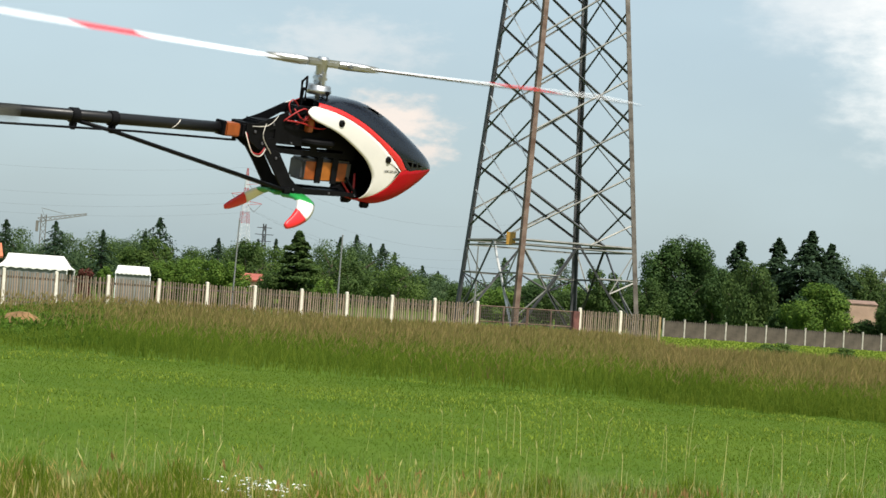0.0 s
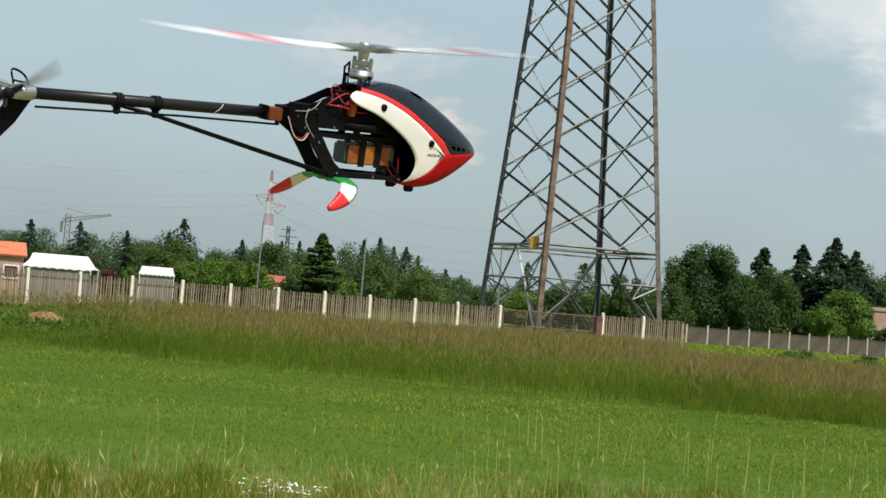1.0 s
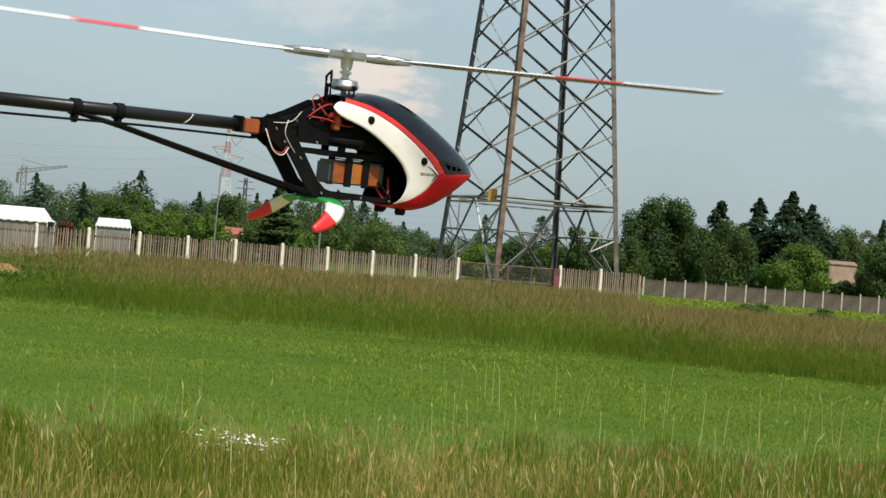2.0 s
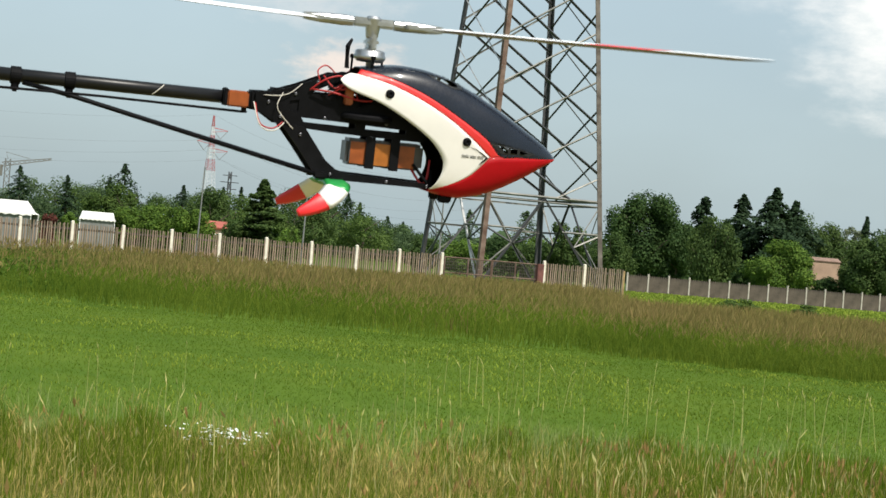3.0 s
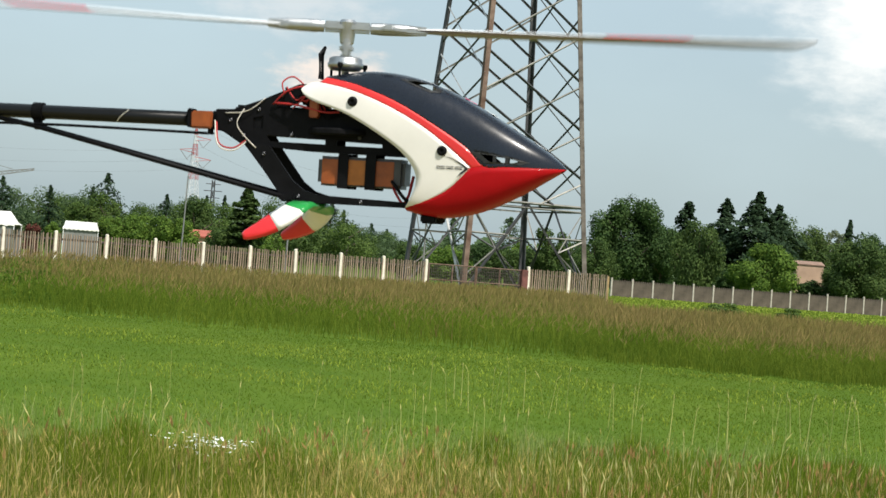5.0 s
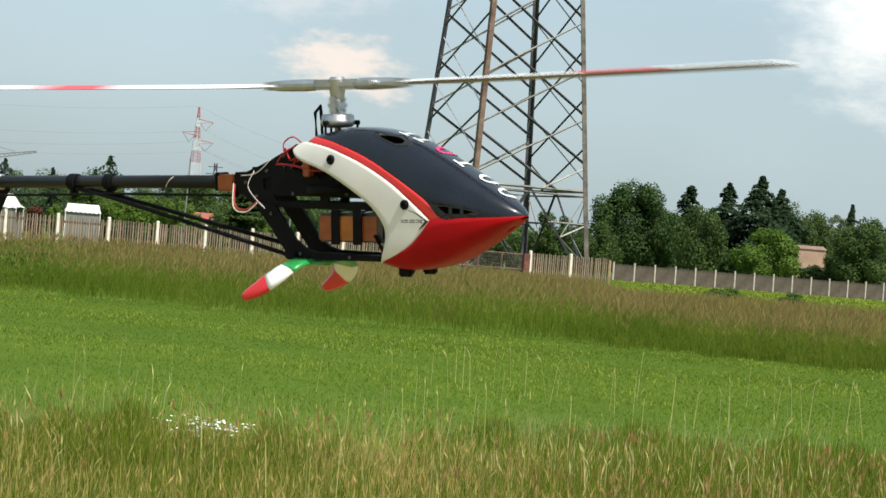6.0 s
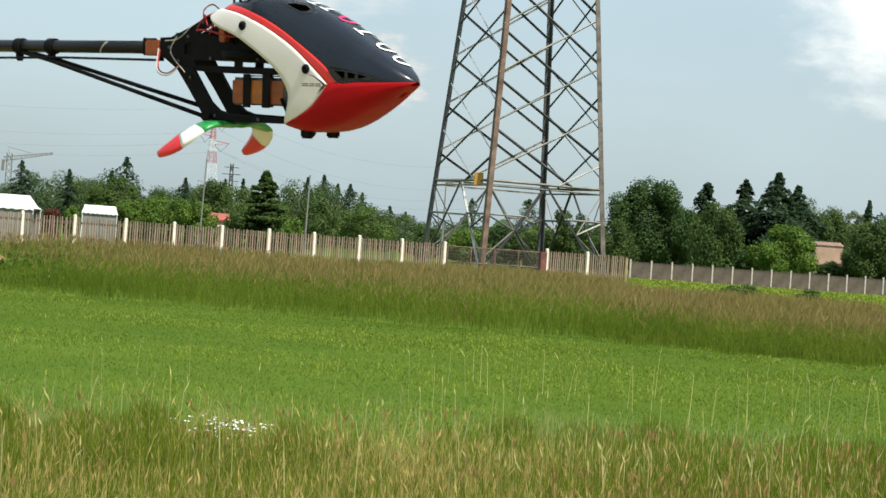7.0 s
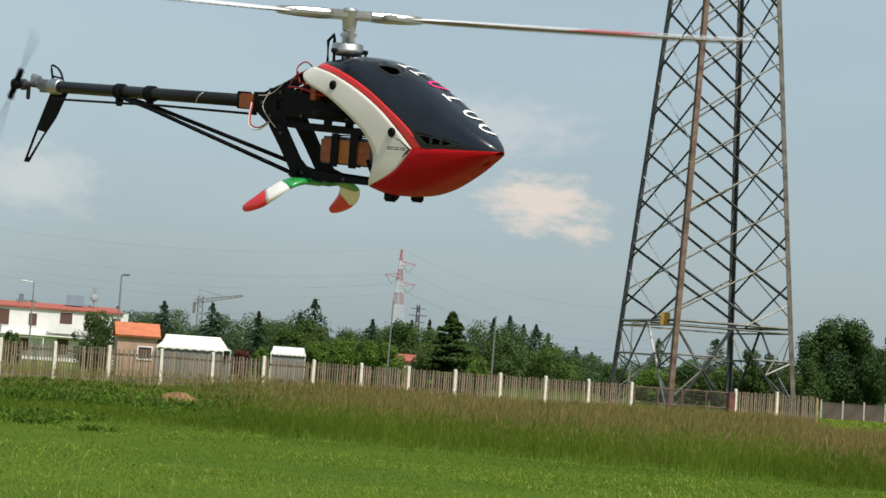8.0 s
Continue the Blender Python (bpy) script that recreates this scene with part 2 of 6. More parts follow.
def ground():
    m = bpy.data.materials.new("meadow_soil")
    m.use_nodes = True
    N = Nodes(m.node_tree)
    p = N.add("ShaderNodeBsdfPrincipled")
    vec = N.add("ShaderNodeTexCoord").outputs["Object"]
    a, b, c = N.noise(vec, 0.12, 4.0), N.noise(vec, 0.9, 5.0), N.noise(vec, 14.0, 5.0, 0.7)
    col = N.mix(N.ramp(a, 0.35, 0.65), (0.062, 0.114, 0.010), (0.090, 0.142, 0.014))
    col = N.mix(N.math("MULTIPLY", N.ramp(b, 0.45, 0.75), 0.55), col, (0.116, 0.164, 0.019))
    col = N.mix(N.math("MULTIPLY", N.ramp(c, 0.45, 0.7), 0.4), col, (0.045, 0.080, 0.007))
    # dry, uncut growth towards the camera
    sep = N.add("ShaderNodeSeparateXYZ")
    N.link(vec, sep.inputs[0])
    near = N.ramp(N.math("MULTIPLY_ADD", b, 5.0, sep.outputs["Y"]), 17.0, 13.0)
    dry = N.mix(N.ramp(b, 0.35, 0.65), (0.20, 0.19, 0.075), (0.27, 0.21, 0.095))
    col = N.mix(N.math("MULTIPLY", near, 0.85, clamp=True), col, dry)
    N.link(col, p.inputs["Base Color"])
    p.inputs["Roughness"].default_value = 0.9
    p.inputs["Specular IOR Level"].default_value = 0.05
    bu = N.add("ShaderNodeBump", Strength=0.3, Distance=0.015)
    N.link(c, bu.inputs["Height"])
    N.link(bu.outputs[0], p.inputs["Normal"])
    N.link(p.outputs[0], N.add("ShaderNodeOutputMaterial").inputs[0])
    bm = bmesh.new()
    xs = [-4000, -400, -60, -30, -10, 0, 10, 30, 60, 400, 4000]
    ys = [-4000, -300, -20, 5, 20, 40, 60, 90, 130, 200, 400, 1000, 4500]
    grid = [[bm.verts.new((x, y, 0)) for x in xs] for y in ys]
    for i in range(len(ys) - 1):
        for j in range(len(xs) - 1):
            bm.faces.new((grid[i][j], grid[i][j + 1], grid[i + 1][j + 1], grid[i + 1][j]))
    ob = part("ground", bm, m)
    tagged(ob, "flat mown green grass field reaching the horizon", "ground", kind="structure")


ground()

# ---- grass ----
RNG = np.random.default_rng(7)


MOUND_AZ, MOUND_D = -12.92, 54.0


def edge_dist(az):
    """Where the uncut meadow begins behind the mown strip."""
    d = np.interp(az, [-22, -12.1, -9.0, -4.3, 1.3, 5.25, 10.0, 15], [42.5, 38.8, 37.2, 34.8, 34.1, 33.4, 32.4, 32.0])
    return d + 0.35 * np.sin(az * 2.1) + 0.25 * np.sin(az * 5.3 + 1)


def back_dist(az):
    """Where the uncut meadow ends: the fence, or short pasture past the fence's end."""
    fence = FENCE_D / np.cos(np.radians(az - FENCE_AZ)) - 0.6
    return np.where(az < 3.2, fence, np.interp(az, [3.2, 5.0, 9.0, 15.0], [90.0, 58.0, 48.0, 46.5]))


def scatter(n, az0, az1, d0, d1):
    """Points spread evenly over a wedge of ground; d0, d1 may be functions of the azimuth."""
    az = RNG.uniform(az0, az1, n)
    lo = d0(az) if callable(d0) else np.full(n, d0)
    hi = d1(az) if callable(d1) else np.full(n, d1)
    d = np.sqrt(RNG.uniform(0, 1, n) * (hi ** 2 - lo ** 2) + lo ** 2)
    # bare, trodden ground before the earth mound
    bare = (np.abs(az - MOUND_AZ) < 0.6 + 0.15 * np.sin(d * 3)) & (d > MOUND_D - 2.5) & (d < MOUND_D + 0.6)
    az, d, n = az[~bare], d[~bare], int((~bare).sum())
    a = np.radians(az)
    return az, d, np.stack([d * np.sin(a), d * np.cos(a)], 1)


def patchy(xy, size, seed):
    """Smooth value noise over the ground, 0 to 1."""
    r = np.random.default_rng(seed)
    v = np.zeros(len(xy))
    for k in range(4):
        w = r.normal(0, 1, (6, 2)) / size * (1.0 + k * 0.8)
        ph = r.uniform(0, 6.28, 6)
        v += np.sin(xy @ w.T + ph).sum(1) / (1 + k)
    v = (v - v.mean()) / (v.std() + 1e-6)
    return 1 / (1 + np.exp(-1.7 * v))


def blade_quads(xy, z0, height, width, lean, tip=0.25, short=False):
    """One bent blade a point: a wide lower quad and a narrow upper one; short: one quad alone."""
    n = len(xy)
    t = RNG.uniform(0, 2 * np.pi, n)
    side = np.stack([np.cos(t), np.sin(t), np.zeros(n)], 1) * (width * 0.5)[:, None]
    l = RNG.uniform(0, 2 * np.pi, n)
    lv = np.stack([np.cos(l), np.sin(l), np.zeros(n)], 1) * (lean * height)[:, None]
    base = np.concatenate([xy, np.full((n, 1), 0.0)], 1)
    base[:, 2] = z0
    up = np.zeros((n, 3))
    up[:, 2] = height
    mid = base + up * 0.58 + lv * 0.3
    top = base + up * (1 - 0.3 * lean[:, None] ** 2) + lv
    if short:
        return np.stack([base - side, base + side, top + side * tip, top - side * tip], 1)
    q1 = np.stack([base - side, base + side, mid + side * 0.8, mid - side * 0.8], 1)
    q2 = np.stack([mid - side * 0.8, mid + side * 0.8, top + side * tip, top - side * tip], 1)
    return np.concatenate([q1, q2], 0)


def heads(xy, height, lean_dir, length, width):
    """Slender seed heads that sit on stalk tops, as two crossed spindles."""
    n = len(xy)
    out = []
    base = np.concatenate([xy + lean_dir, height[:, None]], 1)
    for a in (0.0, 1.57):
        t = RNG.uniform(0, 0.6, n) + a
        side = np.stack([np.cos(t), np.sin(t), np.zeros(n)], 1) * (width * 0.5)[:, None]
        d = np.concatenate([lean_dir * 0.6 + RNG.normal(0, 0.012, (n, 2)), length[:, None]], 1)
        out.append(np.stack([base - d * 0.1, base + d * 0.4 + side, base + d, base + d * 0.4 - side], 1))
    return np.concatenate(out, 0)


def grass_material(name, a, b, trans=0.35, spread=0.6, scale=0.35):
    return material(name, a, 0.75, vary=0.15, scale=scale, second=b, spec=0.04, per="island", trans=trans, spread=spread)


M_LAWN = grass_material("lawn_blades", (0.096, 0.158, 0.016), (0.130, 0.190, 0.024), 0.5, 0.3, 0.3)
M_LAWNPALE = grass_material("lawn_straw", (0.25, 0.31, 0.05), (0.21, 0.29, 0.04))
M_MEADOW = grass_material("meadow_blades", (0.125, 0.190, 0.020), (0.180, 0.235, 0.032), 0.6, 0.4)
M_SEED = grass_material("meadow_seed", (0.33, 0.245, 0.098), (0.26, 0.225, 0.072), 0.5, 0.45)
M_STRAW = grass_material("straw", (0.62, 0.48, 0.17), (0.36, 0.32, 0.09), 0.5, 0.9)
M_RUSTGRASS = grass_material("rusty_seed", (0.38, 0.23, 0.085), (0.30, 0.23, 0.08), 0.4)
M_NEARGREEN = grass_material("tall_green", (0.114, 0.178, 0.014), (0.172, 0.224, 0.026), 0.45)
M_PALEHEAD = grass_material("pale_heads", (0.60, 0.54, 0.24), (0.46, 0.45, 0.17), 0.4)
M_WEED = grass_material("weed_leaves", (0.080, 0.150, 0.020), (0.125, 0.205, 0.030), 0.4)
M_WISP = grass_material("pale_wisps", (0.27, 0.335, 0.10), (0.36, 0.40, 0.17), 0.45)
M_DOCK = grass_material("dock_seed", (0.26, 0.16, 0.07), (0.22, 0.17, 0.06), 0.4)
M_PETAL = material("white_petals", (0.8, 0.8, 0.78), 0.6, vary=0.05)


def grass():
    def put(name, quads, mat, label, cat="grass"):
        ob = quick_mesh(name, quads, 4, mat)
        tagged(ob, label, cat, kind="stuff")
        return ob
    # mown strip
    az, d, xy = scatter(190000, -21, 15, 6.0, lambda a: edge_dist(a) + 0.5)
    p = patchy(xy, 2.2, 3)
    h = RNG.uniform(0.010, 0.026, len(xy)) * (0.8 + 0.4 * p)
    put("mown_grass", blade_quads(xy, 0, h, RNG.uniform(0.004, 0.008, len(xy)) * (0.6 + d / 40), RNG.uniform(0.3, 1.2, len(xy)), 0.25, True), M_LAWN, "short mown bright green lawn grass")
    az, d, xy = scatter(26000, -21, 15, 11.5, lambda a: edge_dist(a) + 0.5)
    keep = patchy(xy, 1.4, 5) > 0.55
    xy, d = xy[keep], d[keep]
    put("dry_clippings", blade_quads(xy, 0, RNG.uniform(0.03, 0.06, len(xy)), RNG.uniform(0.008, 0.014, len(xy)) * (0.6 + d / 40), RNG.uniform(0.4, 1.0, len(xy))), M_LAWNPALE, "pale dry clippings in the mown lawn")
    # uncut meadow
    az, d, xy = scatter(150000, -21, 15, edge_dist, back_dist)
    p = patchy(xy, 5.0, 9)
    front = np.clip((d - edge_dist(az)) / 2.5, 0, 1)
    h = RNG.uniform(0.26, 0.64, len(xy)) * (0.72 + 0.45 * p) * (0.35 + 0.65 * front) * np.interp(az, [-21, -13.2, -10.8], [0.42, 0.42, 1.0])
    put("meadow_grass", blade_quads(xy, 0, h, RNG.uniform(0.007, 0.017, len(xy)) * d / 40, RNG.uniform(0.1, 1.1, len(xy))), M_MEADOW, "tall uncut green meadow grass")
    az, d, xy = scatter(110000, -21, 15, lambda a: edge_dist(a) + 0.4, back_dist)
    p = patchy(xy, 5.0, 9)
    want = np.interp(az, [-21, -13, -10, -5, 15], [0.08, 0.15, 0.55, 0.95, 1.0]) * (0.15 + 0.85 * np.clip((d - edge_dist(az)) / 12, 0, 1))
    keep = RNG.uniform(0, 1, len(xy)) < want * (0.25 + 0.6 * p)
    xy, d, p = xy[keep], d[keep], p[keep]
    h = RNG.uniform(0.40, 0.86, len(xy)) * (0.85 + 0.25 * p)
    lean = RNG.normal(0, 0.11, (len(xy), 2)) + (0.03, 0.0)
    put("meadow_seed_heads", heads(xy, h * 0.74, lean, h * 0.24, RNG.uniform(0.009, 0.022, len(xy)) * d / 45), M_SEED, "brownish seed heads over the meadow grass")
    az, d, xy = scatter(420, -3, 1, lambda a: edge_dist(a) + 0.5, lambda a: edge_dist(a) + 5.0)
    keep = np.hypot(xy[:, 0] + 0.0, (xy[:, 1] - 39.5)) < RNG.uniform(0.2, 1.6, len(xy))
    xy = xy[keep]
    put("rusty_docks", blade_quads(xy, 0, RNG.uniform(0.25, 0.5, len(xy)), RNG.uniform(0.02, 0.04, len(xy)), RNG.uniform(0, 0.5, len(xy))), M_DOCK, "rust-brown dock plants in the meadow", "plants")
    # leafy weeds at the meadow's far left
    az, d, xy = scatter(80000, -21, -8, lambda a: edge_dist(a) - np.interp(a, [-21, -14, -11], [9.0, 4.0, 0.0]), back_dist)
    keep = patchy(xy, 3.0, 15) * np.interp(az, [-21, -12, -9], [1.15, 0.85, 0.2]) > 0.40
    xy, d = xy[keep], d[keep]
    p = patchy(xy, 3.0, 15)
    put("leafy_weeds", blade_quads(xy, RNG.uniform(0.05, 0.30, len(xy)) * p * np.interp(np.hypot(xy[:, 0], xy[:, 1]), [36, 60], [0.5, 1.4]), RNG.uniform(0.06, 0.16, len(xy)), RNG.uniform(0.03, 0.08, len(xy)), RNG.uniform(0.5, 1.4, len(xy)), 0.6), M_WEED, "broad-leaved green weeds in the meadow", "plants")
    # far pasture
    az, d, xy = scatter(30000, 2, 16, lambda a: back_dist(a), 165.0)
    put("pasture_grass", blade_quads(xy, 0, RNG.uniform(0.06, 0.2, len(xy)), RNG.uniform(0.03, 0.07, len(xy)) * d / 60, RNG.uniform(0.2, 0.8, len(xy))), M_LAWNPALE, "short light green pasture before a distant fence")
    # tall grass close to the camera
    near = lambda a: 14.6 + np.interp(a, [-1.0, 3.0], [0.0, 2.0]) + 0.6 * np.sin(a * 1.3) + 0.5 * np.sin(a * 3.1 + 2)
    az, d, xy = scatter(68000, -20, 15, 7.0, near)
    p = patchy(xy, 1.2, 21)
    fade = np.clip((near(az) - d) / 3.0, 0.25, 1)
    keep = RNG.uniform(0, 1, len(xy)) < 0.25 + 0.75 * np.clip((near(az) - d) / 4.0, 0, 1) * (0.4 + 0.9 * p)
    xy, d, p, fade = xy[keep], d[keep], p[keep], fade[keep]
    h = RNG.uniform(0.10, 0.30, len(xy)) * (0.6 + 0.7 * p) * fade
    put("tall_green_grass", blade_quads(xy, 0, h, RNG.uniform(0.003, 0.0065, len(xy)), RNG.uniform(0.02, 0.35, len(xy))), M_NEARGREEN, "tall green grass blades in front of the lawn")
    az, d, xy = scatter(34000, -20, 15, 7.0, lambda a: near(a) - 1.2)
    p = patchy(xy, 1.0, 23)
    keep = RNG.uniform(0, 1, len(xy)) < np.clip((14.2 - d) / 3.6, 0.02, 1) * np.interp(az, [-20, -6, 2, 15], [0.36, 0.4, 0.8, 0.95]) * (0.3 + 0.8 * p)
    xy, d, p = xy[keep], d[keep], p[keep]
    h = RNG.uniform(0.14, 0.36, len(xy))
    put("dry_grass", blade_quads(xy, 0, h, RNG.uniform(0.0014, 0.0034, len(xy)), RNG.uniform(0.02, 0.5, len(xy))), M_STRAW, "dry straw-coloured grass in front of the lawn")
    sel = RNG.uniform(0, 1, len(xy)) < 0.28
    hx, hh = xy[sel], h[sel]
    put("straw_heads", heads(hx, hh * 0.8, RNG.normal(0, 0.02, (len(hx), 2)), RNG.uniform(0.03, 0.07, len(hx)), RNG.uniform(0.004, 0.008, len(hx))), M_STRAW, "dry straw-coloured seed heads")
    az, d, xy = scatter(9000, -20, 15, 7.0, 13.4)
    keep = RNG.uniform(0, 1, len(xy)) < patchy(xy, 1.1, 31) * np.interp(az, [-20, -8, 2, 6, 15], [0.03, 0.04, 0.15, 0.9, 0.8])
    xy = xy[keep]
    h = RNG.uniform(0.15, 0.33, len(xy))
    put("rusty_heads", np.concatenate([blade_quads(xy, 0, h, np.full(len(xy), 0.004), RNG.uniform(0, 0.2, len(xy))),
                                       heads(xy, h * 0.8, RNG.normal(0, 0.015, (len(xy), 2)), RNG.uniform(0.04, 0.08, len(xy)), RNG.uniform(0.01, 0.02, len(xy)))], 0), M_RUSTGRASS, "rust-brown sorrel heads among dry grass", "plants")
    az, d, xy = scatter(16000, -180, 180, 0.7, 7.2)
    put("dry_grass", blade_quads(xy, 0, RNG.uniform(0.08, 0.24, len(xy)), RNG.uniform(0.004, 0.009, len(xy)), RNG.uniform(0.05, 0.6, len(xy))), M_STRAW, "dry straw-coloured grass round the standing place")
    # single tall stalks with pale heads
    az, d, xy = scatter(4400, -20, 15, 9.0, 21.5)
    keep = RNG.uniform(0, 1, len(xy)) < np.interp(d, [9, 13, 15.5, 21.5], [0.8, 0.6, 0.16, 0.05]) * patchy(xy, 0.9, 41) ** 1.5 * np.interp(az, [-20, -3, 2, 10], [0.28, 0.28, 1.0, 1.0])
    xy = xy[keep]
    h = RNG.uniform(0.26, 0.52, len(xy))
    lean = RNG.normal(0, 0.028, (len(xy), 2))
    t = RNG.uniform(0, 3.14, len(xy))
    side = np.stack([np.cos(t), np.sin(t), np.zeros(len(xy))], 1) * 0.0028
    b = np.concatenate([xy, np.zeros((len(xy), 1))], 1)
    top = np.concatenate([xy + lean, (h * 0.85)[:, None]], 1)
    put("pale_stalks", np.concatenate([np.stack([b - side, b + side, top + side * 0.6, top - side * 0.6], 1),
                                       heads(xy, h * 0.84, lean, RNG.uniform(0.04, 0.09, len(xy)), RNG.uniform(0.005, 0.009, len(xy)))], 0), M_PALEHEAD, "single tall stalks with pale seed heads")
    # thin pale grass standing at the lawn's near edge
    az, d, xy = scatter(30000, -20, 15, 12.5, 19.0)
    keep = RNG.uniform(0, 1, len(xy)) < np.clip(1.6 * patchy(xy, 1.3, 51) - 0.3, 0, 1) * np.interp(az, [-20, -8, 0, 3, 15], [0.25, 0.15, 0.3, 1.0, 0.9]) * np.interp(d, [12.5, 14.5, 17.0, 18.5], [1.0, 0.7, 0.2, 0.05])
    xy = xy[keep]
    h = RNG.uniform(0.10, 0.40, len(xy)) * np.clip(1.5 - 0.06 * np.hypot(xy[:, 0], xy[:, 1]), 0.3, 1)
    put("pale_wispy_grass", blade_quads(xy, 0, h, RNG.uniform(0.002, 0.0045, len(xy)), RNG.uniform(0.05, 0.6, len(xy))), M_WISP, "thin pale green grass along the lawn's edge")
    # a cluster of small white flowers
    c = bearing(-6.0, 0, 12.3)
    n = 90
    xy = np.stack([RNG.normal(c.x, 0.13, n), RNG.normal(c.y, 0.22, n)], 1)
    h = RNG.uniform(0.14, 0.24, n)
    q = []
    for k in range(3):
        t = RNG.uniform(0, 3.14, n)
        s1 = np.stack([np.cos(t), np.sin(t), RNG.uniform(-0.4, 0.4, n)], 1) * 0.0085
        s2 = np.stack([-np.sin(t), np.cos(t), RNG.uniform(-0.6, 0.6, n)], 1) * 0.0085
        p3 = np.concatenate([xy + RNG.normal(0, 0.012, (n, 2)), h[:, None]], 1)
        q.append(np.stack([p3 - s1, p3 + s2, p3 + s1, p3 - s2], 1))
    put("white_flowers", np.concatenate(q, 0), M_PETAL, "cluster of small white flowers in the grass", "flowers")




# ---- fence ----
FENCE_AZ, FENCE_D = -30.0, 79.7
FENCE_N = Vector((math.sin(radians(FENCE_AZ)), math.cos(radians(FENCE_AZ)), 0))
FENCE_U = Vector((FENCE_N.y, -FENCE_N.x, 0))


def on_line(az, d):
    """The point on the fence line, d metres off the eye along the line's normal, at an azimuth."""
    return FENCE_N * d + FENCE_U * (d * math.tan(radians(az - FENCE_AZ)))


def fence_run(name, label, start, count, spacing, height, slats, last=None):
    """Posts and slatted panels along the fence line, from a point onwards."""
    yaw = math.degrees(math.atan2(FENCE_U.y, FENCE_U.x))
    base = thing(name, label, "fence", pose(start.x, start.y, 0, 0, 0, yaw))
    bm = bmesh.new()
    box(bm, (0, 0, height / 2 + 0.03), (0.13, 0.13, height + 0.06), taper=0.9)
    box(bm, (0, 0, height + 0.075), (0.125, 0.125, 0.03), taper=0.5)
    post0 = part("post", bm, M_CONCRETE, base)
    w = spacing / (slats + 0.8)
    bm = bmesh.new()
    h = height - 0.12
    box(bm, (0, 0, h / 2 + 0.1), (w * 0.60, 0.05, h), bevel=0.0)
    for v in bm.verts:
        if v.co.z > height * 0.7:
            v.co.x *= 0.5
    slat0 = part("slat", bm, M_SLAT, base)
    bm = bmesh.new()
    box(bm, (0, 0, 0), (spacing - 0.14, 0.07, 0.09), bevel=0.01)
    rail0 = part("rail", bm, M_RAIL, base)
    first = [True, True, True]

    def put(src, k, m):
        if first[k]:
            first[k] = False
            src.matrix_local = m
        else:
            c = src.copy()
            scene.collection.objects.link(c)
            c.parent = base
            c.matrix_local = m
    rnd = random.Random(name)
    for i in range(count + 1):
        if i < count or last is None:
            put(post0, 0, pose(i * spacing, 0, 0, rnd.uniform(-0.8, 0.8), rnd.uniform(-1.0, 1.0), 0))
        if i == count:
            if last is not None:
                part("end_post", box(bmesh.new(), (i * spacing, 0, 0.76), (0.12, 0.12, 1.52), taper=0.9), last, base, "yellow-brown weathered end post")
            break
        for z in (height * 0.84, height * 0.22, height * 0.09):
            put(rail0, 2, pose((i + 0.5) * spacing, 0.025, z, 0, rnd.uniform(-0.4, 0.4), 0))
        for k in range(slats):
            put(slat0, 1, pose(i * spacing + (k + 0.9) * w, -0.03, rnd.uniform(-0.03, 0.02), 0, rnd.uniform(-1.2, 1.2), 0))
    return base


M_OLDPOST = material("weathered_wood", (0.30, 0.21, 0.10), 0.85, vary=0.25, scale=3.0)
_a, _b = on_line(-0.33, FENCE_D), on_line(2.56, FENCE_D)
fence_run("fence", "weathered concrete fence of pointed slats between pale posts", _a - FENCE_U * 2.18 * 23, 23, 2.18, 1.58, 19)
fence_run("fence", "short run of concrete slat fence beside the rusty gate", _b, 2, 2.24, 1.60, 19, M_OLDPOST)


M_FARPOST = material("weathered_post", (0.40, 0.37, 0.31), 0.9, vary=0.25, scale=2.0)


def far_fence():
    """The next field's fence, far off: pale posts and dark close-set panels."""
    start = on_line(4.9, 131.0)
    yaw = math.degrees(math.atan2(FENCE_U.y, FENCE_U.x))
    base = thing("boundary_fence", "distant grey-brown panel fence with pale concrete posts", "fence", pose(start.x, start.y, 0, 0, 0, yaw))
    bm = bmesh.new()
    box(bm, (0, 0, 0.78), (0.15, 0.13, 1.56), taper=0.85)
    post0 = part("post", bm, M_FARPOST, base)
    outline = [(0.07, 0.05)] + [(0.07 + 0.0716 * k, 1.30 + (0.10 if k % 3 else -0.06)) for k in range(27)] + [(1.93, 0.05)]
    bm = extrude_poly(bmesh.new(), outline, -0.02, 0.03)
    panel0 = part("panel", bm, M_FARPANEL, base)
    for i in range(1, 46):
        for src in (post0, panel0):
            c = src.copy()
            scene.collection.objects.link(c)
            c.parent = base
            c.matrix_local = pose(i * 2.0, 0, 0, 0, math.sin(i * 2.7) * 0.5, 0)


far_fence()


